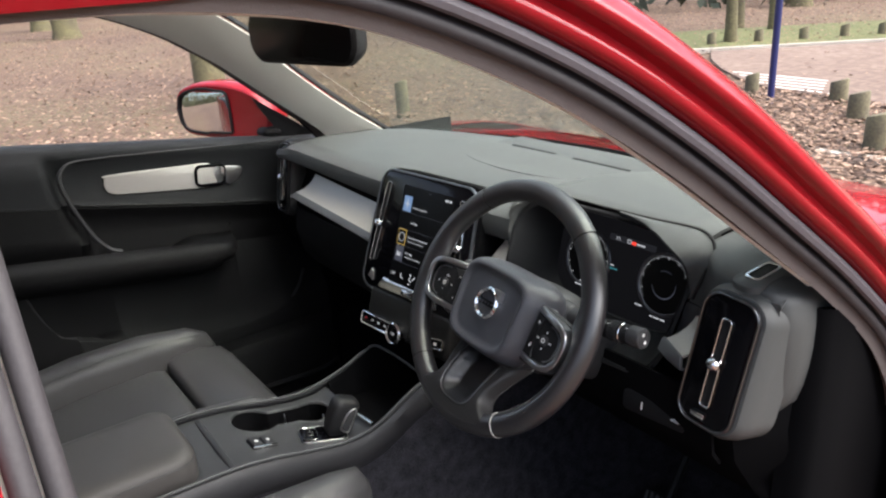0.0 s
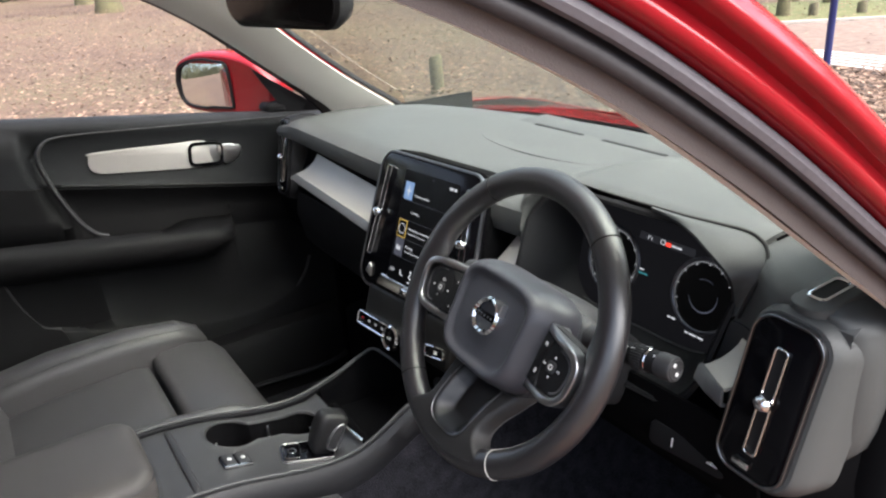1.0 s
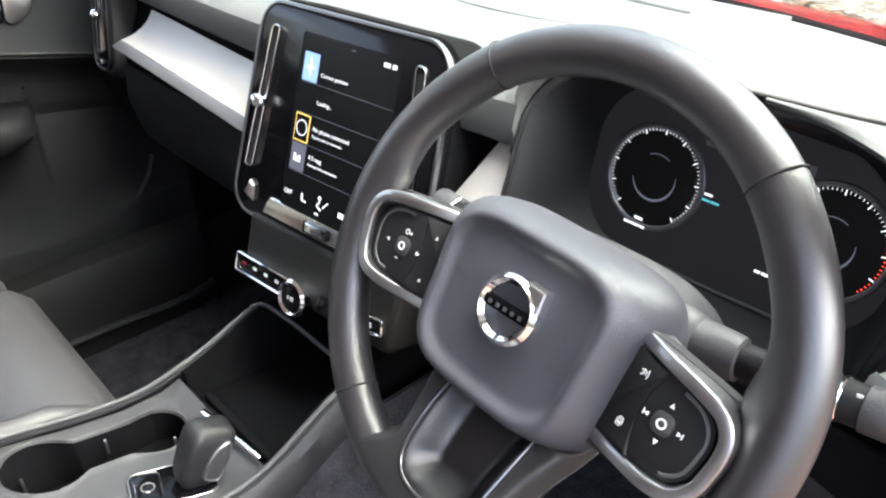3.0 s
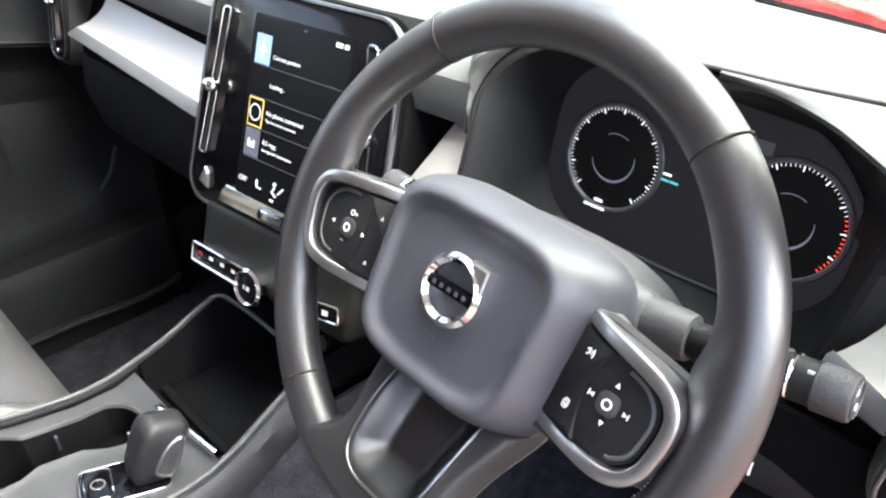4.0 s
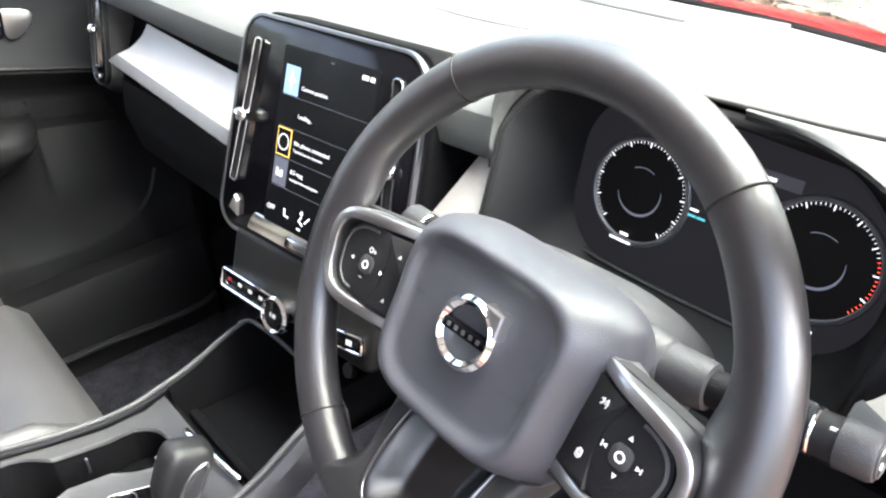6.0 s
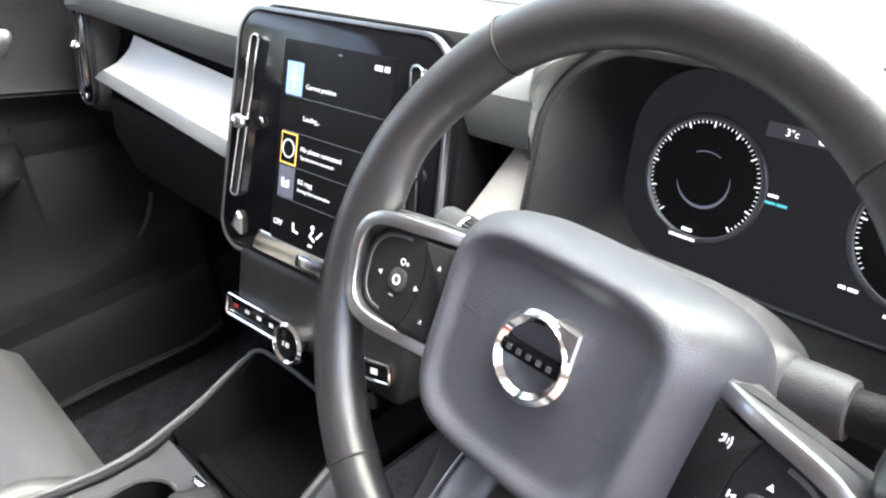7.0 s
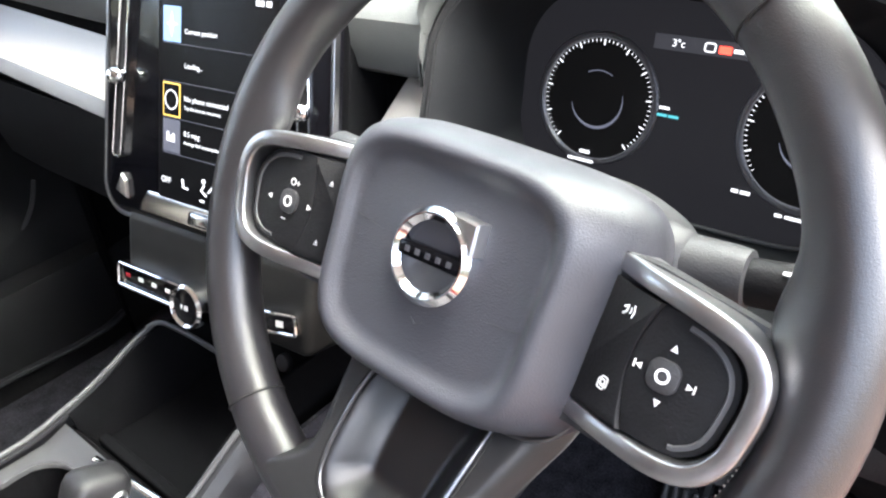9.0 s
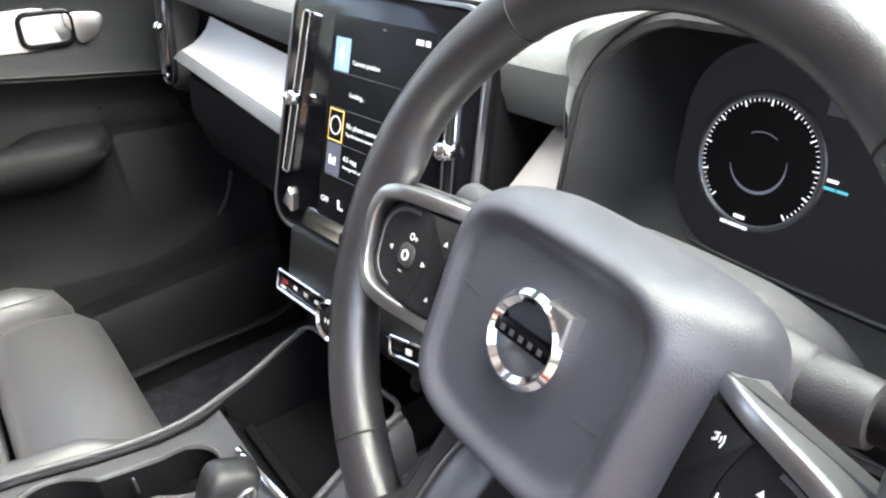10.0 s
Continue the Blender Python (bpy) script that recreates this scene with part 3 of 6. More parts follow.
# lower dashboard, glovebox and knee panel
rows = []
for x in sorted([*np.linspace(-0.74, 0.708, 31), 0.2, 0.205, 0.215, 0.556, 0.566, 0.576]):
    o = lerp(0.0, 0.04, smoothstep(-0.2, 0.3, x)) + 0.06 * smoothstep(0.655, 0.708, x)
    c = smoothstep(0.195, 0.215, x) * (1 - smoothstep(0.555, 0.575, x))
    rows.append([(x, 0.20 + o, lerp(0.985, 0.868, c)), (x, 0.17 + o, lerp(0.93, 0.862, c)), (x, 0.155 + o, lerp(0.90, 0.855, c)), (x, 0.150 + o, 0.84), (x, 0.165 + o, 0.78), (x, 0.20 + o, 0.73), (x, 0.27, 0.69), (x, 0.40, 0.66), (x, 0.60, 0.62), (x, 0.73, 0.58)])
# Colours here and on the lid are darkened for the shade under the dash.
part("lower_panel", sheet(rows, 0.006), WELLM, dash, "lower dashboard panel, blackened for the shade below")
part("glovebox_lid", sheet([[(x, y - 0.004, z) for y, z in ((0.154, 0.895), (0.146, 0.84), (0.161, 0.775), (0.192, 0.735))] for x in np.linspace(-0.60, -0.16, 6)], 0.006), DOORP, dash, "glovebox lid, darkened for the shade below the dash")


def slot_vent(M, w, h, parent_thing, taper=0.0):
    """An upright vent: gloss black bezel in a chrome line, a chrome loop and a knob on a slider."""
    out = rrect(w, h, 0.024, 8)
    bez = part("air_vent", slab(out, -0.03, 0.004, 0.004, M), PIANO, parent_thing, "gloss black upright air vent")
    part("chrome_line", frame_ring(scaled(out, -0.0022), scaled(out, 0.0006), -0.02, 0.0055, 0.0006, M), DSATIN, bez)
    loop = rrect(0.017, 0.70 * h, 0.0055, 5)
    part("chrome_loop", frame_ring(loop, scaled(loop, 0.0025), 0.004, 0.0085, 0.0006, M), CHROME, bez)
    part("slot", slab(scaled(loop, 0.0022), 0.004, 0.0048, 0.0002, M), DARK, bez)
    part("knob", ball(0.0105, M @ Matrix.Translation((0, 0, 0.012)) @ Matrix.Diagonal((1.0, 0.85, 0.8, 1))), CHROME, bez, "faceted chrome knob", sharp=20)
    part("lower_chrome", rbox(-0.006, -0.43 * h, 0.006, 0.022, 0.008, 0.005, 0.002, 2, M), CHROME, bez)
    return bez


MV = pose(0.648, 0.166, 0.951) @ Matrix.Rotation(radians(78), 4, "X") @ Matrix.Rotation(radians(-4), 4, "Z")
slot_vent(MV, 0.080, 0.184, dash)
MV2 = pose(-0.664, 0.150, 0.962) @ Matrix.Rotation(radians(78), 4, "X") @ Matrix.Rotation(radians(4), 4, "Z")
slot_vent(MV2, 0.060, 0.175, dash)
for sx, M0 in ((1, MV), (-1, MV2)):
    w0, h0 = (0.084, 0.188) if sx > 0 else (0.064, 0.179)
    part("vent_surround", loft([[(*p, z) for p in rrect(w0 + d, h0 + d, 0.026 + d / 2, 8, 0.1 * d * sx)] for d, z in ((-0.004, -0.012), (0.0, -0.003), (0.008, -0.003), (0.018, -0.010), (0.028, -0.030), (0.034, -0.07))], True, False, M=M0), PAD if sx > 0 else CHAR, dash, "soft grey surround")
MS = pose(0.658, 0.236, 1.0615) @ Matrix.Rotation(radians(9), 4, "X") @ Matrix.Rotation(radians(-6), 4, "Z")
vp = part("vent_mount", slab(rrect(0.046, 0.086, 0.018, 6), -0.012, 0.003, 0.003, MS), PAD, dash, "soft raised mount")
dv = part("window_vent", frame_ring(rrect(0.024, 0.050, 0.007, 5), rrect(0.017, 0.042, 0.005, 5), -0.005, 0.006, 0.001, MS), CHROME, vp, "small chrome-framed window vent")
part("slot", slab(rrect(0.018, 0.043, 0.005, 5), -0.005, 0.0036, 0.0003, MS), DARK, vp)

# ---- instrument cluster ----
cl = thing("instrument_cluster", (0.385, 0.29, 0.9), "recessed digital instrument cluster with two round dials", "instrument cluster")


def ringxz(x0, x1, z0, z1, r, y, tilt=0.0, lean=0.0):
    o = []
    for x, z in rrect(x1 - x0, z1 - z0, r, 18, (x0 + x1) / 2, (z0 + z1) / 2):
        yy = y + tilt * (z - 0.97) + max(0.293 - y, 0) / 0.1 * (0.40 * max(z - 1.0, 0) - 0.10 * max(0.95 - z, 0))
        yy -= 0.28 * max(0.293 - y, 0) * (1 - smoothstep(0.20, 0.30, x))
        k, dp = smoothstep(0.40, 0.54, x), max(0.293 - y, 0)
        kb = smoothstep(0.505, 0.575, x)
        z -= 0.042 * max(0.0, (x - 0.40) / 0.115) ** 2 * max(0.0, (z - 0.97) / 0.076) * (1 - min(dp / 0.09, 1))
        yy += 0.15 * dp * kb
        o.append((x - k * (0.35 * dp + 0.4 * lean * min(max((1.045 - z) / 0.15, 0), 1)), yy, z))
    return o


rings = [ringxz(0.2035, 0.5905, 0.862, 1.0805, 0.05, 0.199, 0.22, 0.055), ringxz(0.2065, 0.5875, 0.865, 1.0775, 0.049, 0.196, 0.22, 0.055), ringxz(0.212, 0.582, 0.870, 1.072, 0.047, 0.199, 0.22, 0.055)]
part("cowl_edge", loft(rings, True), DARK, cl, "black edge line of the cowl")
outer, inner = ringxz(0.211, 0.583, 0.869, 1.073, 0.047, 0.197, 0.22, 0.055), ringxz(0.226, 0.517, 0.892, 1.046, 0.058, 0.293, 0.25, 0.008)
rings = [[tuple(lerp(a, b, f + (0.25 * f * (1 - f) if q == 1 else 0)) for q, (a, b) in enumerate(zip(p, p2))) for p, p2 in zip(outer, inner)] for f in (0, 0.12, 0.28, 0.46, 0.64, 0.82, 1)]
bm = loft(rings, True)
part("cowl", bm, CLUSTER, cl, "matt black cowl round the dials", sharp=80)
MC = axes((0.385, 0.289, 0.970), (1, 0, 0), Vector((0, 0.25, 1)).normalized(), Vector((0, -1, 0.25)).normalized())
part("display_face", slab([(x, y - 0.042 * max(0.0, (x - 0.015) / 0.115) ** 2 * max(0.0, y / 0.076)) for x, y in rrect(0.298, 0.165, 0.058, 12, -0.0185, 0)], -0.012, 0.0, 0.0005, MC), LCD, cl, "dark glowing display")
DIALM = material("dial_ring", (0.10, 0.10, 0.112), 0.35, 0.6, vary=0.06, grain=200, bump=0.0)
LITN = glow("lit_dial_ring", (0.55, 0.57, 0.68), 0.016, 0.03, 0.3)
for cx, red in ((-0.090, False), (0.075, True)):
    dial = part("dial", circle_ring(0.0524, 0.0478, 0.0, 0.0026, 0.0012, M=MC, c=(cx, -0.0035)), DIALM, cl, "round dial with pale ticks")
    part("dial_face", disc(0.0479, 0.0, 0.0003, 0.0001, 56, MC, (cx, -0.0035)), DIALF, dial, "black dial face")
    part("lit_ring", circle_ring(0.0484, 0.0474, 0.0, 0.0012, 0.0003, M=MC, c=(cx, -0.0035)), LITN, dial)
    crescent = [(cx + r * math.cos(a), -0.0035 + r * math.sin(a), 0.0006) for r in (0.0225,) for a in np.radians(np.linspace(-165, 15, 30))]
    part("inner_arc", tube(crescent, [0.0002 + 0.0010 * math.sin(math.pi * k / 29) for k in range(30)], 6, r2=0.0003, M=MC), LITG, dial)
    crescent = [(cx + 0.0225 * math.cos(a), -0.0035 + 0.0225 * math.sin(a), 0.0006) for a in np.radians(np.linspace(62, 118, 12))]
    part("inner_arc", tube(crescent, 0.0004, 6, r2=0.0003, M=MC), LITG, dial)
    for k in range(61):
        a = radians(228 - 276 * k / 60)
        if 1 < k < 59 or not red:
            major = k % 6 == 0
            r0, r1, wd = (0.0420, 0.0464, 0.00042) if major else (0.0444, 0.0464, 0.00018)
            c, s_ = math.cos(a), math.sin(a)
            mat = LITR if red and k > 44 and not major else LITW
            part("tick", slab([(cx + c * r0 + s_ * wd, -0.0035 + s_ * r0 - c * wd), (cx + c * r1 + s_ * wd, -0.0035 + s_ * r1 - c * wd), (cx + c * r1 - s_ * wd, -0.0035 + s_ * r1 + c * wd), (cx + c * r0 - s_ * wd, -0.0035 + s_ * r0 + c * wd)], 0.0003, 0.0009, 0.0001, MC), mat, dial, smooth=False)
HEADER = glow("lit_header", (0.30, 0.31, 0.38), 0.008, 0.01, 0.15)
bar(-0.050, 0.0415, 0.098, 0.0110, 0.0001, MC, HEADER, cl, "header_bar")
for x, y, w, h, m in ((-0.097, -0.0475, 0.009, 0.0026, LITW), (-0.107, -0.0545, 0.006, 0.0022, LITW), (-0.100, -0.0545, 0.010, 0.0022, LITW), (-0.089, -0.0545, 0.005, 0.0022, LITW), (0.029, -0.050, 0.005, 0.0024, LITW), (0.0355, -0.050, 0.007, 0.0024, LITW), (0.062, -0.0600, 0.005, 0.0022, LITW), (0.069, -0.0600, 0.012, 0.0022, LITW), (0.083, -0.0600, 0.009, 0.0022, LITW), (0.0, 0.0440, 0.009, 0.0052, LITR), (0.0105, 0.0455, 0.007, 0.0026, LITW), (0.0185, 0.0455, 0.009, 0.0026, LITW), (-0.036, -0.0010, 0.008, 0.0020, LITW), (-0.037, -0.0065, 0.008, 0.0020, LITC), (-0.028, -0.0065, 0.008, 0.0020, LITC)):
    bar(x, y, w, h, 0.0030, MC, m, cl)
seat_box = rrect(0.0085, 0.0068, 0.002, 4, -0.0075, 0.0470)
part("warning_icon", frame_ring(seat_box, scaled(seat_box, 0.0010), 0.0004, 0.0008, 0.0001, MC), LITW, cl)
words("3\u00b0c", 0.0075, MC @ Matrix.Translation((-0.036, 0.0445, 0.0006)), LITW, cl)
# thin bright lip along the foot of the display
part("cowl_sill", tube(spline([(-0.150, -0.0765, 0.004), (-0.09, -0.0800, 0.006), (0.0, -0.0815, 0.006), (0.07, -0.0800, 0.005), (0.10, -0.0740, 0.004)], 8), 0.0016, 8, M=MC), GREYP, cl, "thin grey lip under the display")

# rounded end of the dashboard beside the door opening
rows = []
for z, k in ((1.054, 0.022), (1.048, 0.010), (1.036, 0.003), (1.0, 0.0), (0.97, 0.0), (0.94, 0.002), (0.91, 0.006), (0.885, 0.012), (0.868, 0.022), (0.858, 0.036)):
    rows.append([(x - k, y + 0.06 * (1.0 - z), z) for x, y, q in spline([(0.668, 0.206, 0), (0.690, 0.206, 0), (0.706, 0.211, 0), (0.717, 0.226, 0), (0.722, 0.255, 0), (0.724, 0.36, 0)], 4)])
part("dashboard_end", sheet(rows, 0.004), PAD, dash, "soft grey rounded end", sharp=60)
# ---- centre display ----
SX = Vector((1, 0.095, 0)).normalized()
SZ = Vector((0, 0.34, 1))
SZ = (SZ - SX * SZ.dot(SX)).normalized()
MD = axes((-0.010, 0.136, 0.975), SX, SZ, SX.cross(SZ))
disp = thing("centre_display", (-0.01, 0.13, 0.85), "portrait touchscreen in a gloss black bezel with chrome edge, switched on", "display")


def flare(pts):
    return [(x * (1.0 - 0.045 * (y / 0.12)) + 0.003, y) for x, y in pts]


bez = flare(rrect(0.292, 0.250, 0.032, 8, 0, -0.016))
bezel = part("bezel", slab(bez, -0.035, 0.004, 0.004, MD), PIANO, disp, "gloss black bezel")
part("chrome_line", frame_ring(scaled(bez, -0.0028), scaled(bez, 0.0010), -0.002, 0.0045, 0.0006, MD), DSATIN, disp, "satin chrome edge line")
part("collar", slab(scaled(bez, -0.006), -0.06, -0.010, 0.006, MD), WELLM, disp)
panel = part("touchscreen", slab(rrect(0.150, 0.198, 0.004, 3, 0.012, -0.013), 0.0038, 0.0046, 0.0002, MD), LITD, disp, "lit dark screen with tiles")
ROWY = (0.0350, 0.0010, -0.0325, -0.0660)     # feet of the four tiles
for y0 in ROWY:
    bar(-0.056, y0 - 0.0014, 0.140, 0.0005, 0.0046, MD, LITG, panel)
for (x, y, w, h), m in (((-0.056, 0.0350, 0.024, 0.031), LITB), ((-0.056, -0.0325, 0.024, 0.031), LITY), ((-0.0547, -0.0312, 0.0214, 0.0284), LITD), ((-0.056, -0.0660, 0.024, 0.031), LITG)):
    bar(x, y, w, h, 0.0046 + (0.0003 if m is LITD else 0), MD, m, panel, "tile")
TX = lambda x, y: MD @ Matrix.Translation((x, y, 0.0052))
words("Current position", 0.0062, TX(-0.026, 0.0435), LITW, panel)
words("Loading...", 0.0064, TX(-0.026, 0.0135), LITW, panel)
words("No phone connected", 0.0068, TX(-0.026, -0.0160), LITW, panel)
words("Tap the icon to reconnect", 0.0046, TX(-0.026, -0.0235), LITW, panel)
words("8.5 mpg", 0.0068, TX(-0.026, -0.0480), LITW, panel)
words("Average fuel consumption", 0.0046, TX(-0.026, -0.0555), LITW, panel)
words("OFF", 0.0080, TX(-0.058, -0.0960), LITW, panel)
for x in (0.062, 0.067, 0.074):
    bar(x, 0.0735, 0.0042 if x < 0.07 else 0.006, 0.0045, 0.0046, MD, LITW, panel, "clock_mark")
bar(0.014, 0.0790, 0.005, 0.0018, 0.0046, MD, LITG, panel, "status_mark")
part("phone_icon", circle_ring(0.0092, 0.0080, 0.0050, 0.0055, 0.0001, 28, MD, (-0.044, -0.0170)), LITW, panel)
part("compass_icon", slab([(-0.044, 0.0615), (-0.0456, 0.0522), (-0.0515, 0.0505), (-0.0456, 0.0488), (-0.044, 0.0395), (-0.0424, 0.0488), (-0.0365, 0.0505), (-0.0424, 0.0522)], 0.0048, 0.0053, 0.0001, MD), LITW, panel, smooth=False)
for x, h in ((-0.0505, 0.009), (-0.0465, 0.006), (-0.0425, 0.008)):
    bar(x, -0.0560, 0.0032, h, 0.0049, MD, LITW, panel, "fuel_icon")
part("seat_icon", tube([(-0.0275, -0.0885, 0.005), (-0.0260, -0.0965, 0.005), (-0.0195, -0.0970, 0.005)], 0.0011, 6, M=MD), LITW, panel)
part("airflow_icon", joined(disc(0.0024, 0.0048, 0.0053, 0.0001, 16, MD, (0.002, -0.0855)), tube([(0.003, -0.0890, 0.005), (-0.001, -0.0945, 0.005), (0.006, -0.0985, 0.005)], 0.0011, 6, M=MD), tube([(0.016, -0.0870, 0.005), (0.009, -0.0945, 0.005)], 0.0010, 6, M=MD)), LITW, panel)
bar(-0.003, -0.1055, 0.006, 0.0022, 0.0046, MD, LITW, panel, "fan_mark")
bar(0.034, -0.0970, 0.008, 0.006, 0.0046, MD, LITW, panel, "seat_mark")
fc = [[(x, y, z) for x in (-0.088 - d, -0.083 - d, -0.04, 0.01, 0.06, 0.088 + d, 0.093 + d)] for y, z, d in ((-0.109, 0.0036, -0.010), (-0.113, 0.0050, -0.007), (-0.122, 0.0060, -0.002), (-0.131, 0.0064, 0.0), (-0.133, 0.0040, 0.0))]
fct = part("lower_facet", sheet(fc, 0.002, MD), FACET, disp, "mirror-dark facet below the screen")
hb = rrect(0.040, 0.0125, 0.0035, 5, 0.006, -0.1230)
MHF = MD @ Matrix.Translation((0, 0, 0.0042)) @ Matrix.Translation((0, -0.1255, 0)) @ Matrix.Rotation(radians(-8), 4, "X") @ Matrix.Translation((0, 0.1255, 0))
part("home_button", frame_ring(hb, scaled(hb, 0.0014), 0.002, 0.0058, 0.0004, MHF), PIANO, fct, "black-rimmed home button")
part("home_button_face", slab(scaled(hb, 0.0012), 0.002, 0.0052, 0.0005, MHF), FACET, fct)
for sx, x0 in ((-1, -0.116), (1, 0.122)):
    lp_ = [(x + (0.010 * (y / 0.09)) * -sx, y) for x, y in rrect(0.015, 0.170, 0.006, 5, x0, 0.0)]
    lo = part("vent_loop", frame_ring(lp_, scaled(lp_, 0.0024), 0.003, 0.0085, 0.0006, MD), CHROME, disp, "chrome loop of the side vent")
    part("vent_slot", slab(scaled(lp_, 0.002), 0.003, 0.0046, 0.0002, MD), DARK, lo)
    part("vent_knob", ball(0.0105, MD @ Matrix.Translation((x0 - 0.001, -0.004, 0.012)) @ Matrix.Diagonal((1.1, 0.8, 0.8, 1))), CHROME, lo, "chrome knob", sharp=20)
    part("vent_foot", slab([(x0 - 0.012, -0.118), (x0 + 0.006, -0.124), (x0 + 0.004, -0.106), (x0 - 0.003, -0.100)], 0.003, 0.0075, 0.002, MD), SATIN, lo)

# ---- control row under the display ----
MH = axes((-0.010, 0.068, 0.790), SX, Vector((0, 0.30, 1)).normalized(), SX.cross(Vector((0, 0.30, 1)).normalized()))
HOUSE = material("satin_black_plastic", (0.006, 0.006, 0.006), 0.55, vary=0.1, grain=700, bump=0.1, big=6, spec=0.25)
hv = thing("control_panel", (-0.01, 0.07, 0.76), "black media control row with chrome volume knob", "control panel")
part("housing", rbox(0.020, 0.020, -0.035, 0.256, 0.085, 0.07, 0.010, 3, MH), HOUSE, hv)
part("button_strip", slab(rrect(0.100, 0.020, 0.004, 4, -0.062, -0.008), -0.004, 0.004, 0.002, MH), PIANO, hv, "gloss black button strip")
so = rrect(0.106, 0.027, 0.004, 4, -0.0625, -0.0085)
part("chrome_frame", frame_ring(so, [(x, y + 0.001) for x, y in scaled(so, 0.003)], -0.004, 0.0065, 0.0012, MH), CHROME, hv, "chrome frame")
for k in range(4):
    bar(-0.103 + 0.021 * k, -0.009, 0.007, 0.004, 0.0042, MH, WHITE if k else REDM, hv, "button_mark")
kb = part("volume_knob", circle_ring(0.0225, 0.0170, -0.002, 0.018, 0.003, 40, MH, (0.004, -0.009)), CHROME, hv, "chrome-ringed volume knob")
part("knob_face", disc(0.0172, -0.002, 0.0165, 0.002, 32, MH, (0.004, -0.009)), PIANO, kb)
for dx in (-0.004, 0.001, 0.004):
    bar(0.003 + dx, -0.0115, 0.002, 0.005, 0.0166, MH, WHITE, kb)
part("button_strip", slab(rrect(0.050, 0.020, 0.004, 4, 0.060, -0.004), -0.004, 0.004, 0.002, MH), PIANO, hv)
MHS = MH @ Matrix.Translation((0.113, 0.006, 0)) @ Matrix.Rotation(radians(9), 4, "Z")
hz = part("switch", frame_ring(rrect(0.050, 0.021, 0.004, 4), rrect(0.044, 0.015, 0.003, 4), 0.0, 0.0065, 0.0008, MHS), CHROME, hv, "chrome-rimmed switch")
part("switch_face", slab(rrect(0.0445, 0.0155, 0.003, 4), 0.0, 0.0055, 0.001, MHS), PIANO, hz)
bar(0.000, -0.003, 0.009, 0.006, 0.0056, MHS, WHITE, hz, "switch_mark")

# ---- steering wheel ----
wheel = thing("steering_wheel", (0.37, 0.05, 0.95), "black leather steering wheel with satin metal spokes, turned slightly", "steering wheel")
MWH = axes((0.368, 0.0, 1.0), (1, 0, 0), (0, 0.485, 0.8745), (0, -0.8745, 0.485)) @ Matrix.Rotation(radians(-4), 4, "Z")
RIM, RT, RZ = 0.1767, 0.0173, -0.024
rings = []
for k in range(120):
    a = 2 * math.pi * k / 120
    deg = math.degrees(a)
    grip = math.exp(-(((deg - 38) / 14) ** 2)) + math.exp(-(((deg - 142) / 14) ** 2))
    ra, rz = RT + 0.0004 * grip, RT * 0.96 + 0.0004 * grip
    flare = 0.010 * (math.exp(-(((deg - 169) / 8) ** 2)) + math.exp(-(((deg - 11) / 8) ** 2)))
    rings.append([(math.cos(a) * (RIM - 0.0012 * grip + (ra + flare * max(-math.cos(b), 0) ** 2) * math.cos(b)), math.sin(a) * (RIM - 0.0012 * grip + (ra + flare * max(-math.cos(b), 0) ** 2) * math.cos(b)), RZ + rz * math.sin(b)) for b in np.linspace(0, 2 * math.pi, 22, endpoint=False)])
rim = part("rim", loft(rings, True, True, M=MWH), WHEELL, wheel, "black leather rim")
for deg, m in ((53, SEAM), (127, SEAM), (231, SEAM), (-58, THREAD)):
    a = radians(deg)
    pts = [(math.cos(a) * (RIM + (RT + 0.0004) * math.cos(b)), math.sin(a) * (RIM + (RT + 0.0004) * math.cos(b)), RZ + (RT * 0.96 + 0.0004) * math.sin(b)) for b in np.linspace(0, 2 * math.pi, 28, endpoint=False)]
    part("seam", tube(pts, 0.0006 if m is THREAD else 0.0008, 6, True, M=MWH), m, rim, "pale stitched seam" if m is THREAD else "")
st = []
for k in range(52):
    deg = -56 + k * 1.0
    a, a2 = radians(deg), radians(deg + 0.6)
    st.append(tube([(math.cos(q) * (RIM - RT - 0.0002), math.sin(q) * (RIM - RT - 0.0002), RZ + dz) for q, dz in ((a, 0.001), (a2, 0.004))], 0.0004, 4, M=MWH))
tagged(part("stitching", joined(*st), THREAD, rim, "pale inner stitching"), kind="stuff")
st = []
for deg in [*np.arange(128, 163, 1.5), *np.arange(20, 52, 1.5)]:
    a, a2 = radians(deg), radians(deg + 1.0)
    b0, b1 = radians(140), radians(165)
    st.append(tube([(math.cos(q) * (RIM + (RT + 0.0002) * math.cos(b)), math.sin(q) * (RIM + (RT + 0.0002) * math.cos(b)), RZ + (RT * 0.96 + 0.0002) * math.sin(b)) for q, b in ((a, b0), ((a + a2) / 2, (b0 + b1) / 2), (a2, b1))], 0.0003, 5, M=MWH))
tagged(part("stitching", joined(*st), WHEELL, rim, "dark raised stitching"), kind="stuff")

# airbag cover: a soft square with deep sides and a shallow dish
def soft_square(w, h, p, n=72, cy=-0.009, bow=0.0):
    out = []
    for k in range(n):
        a = 2 * math.pi * k / n
        c, s_ = math.cos(a), math.sin(a)
        x = math.copysign(abs(c) ** (2 / p), c) * w / 2
        y = math.copysign(abs(s_) ** (2 / p), s_) * h / 2
        x *= 1 + 0.07 * (y / (h / 2)) * (1 if y > 0 else 0.35)
        out.append((x, y + cy))
    return out


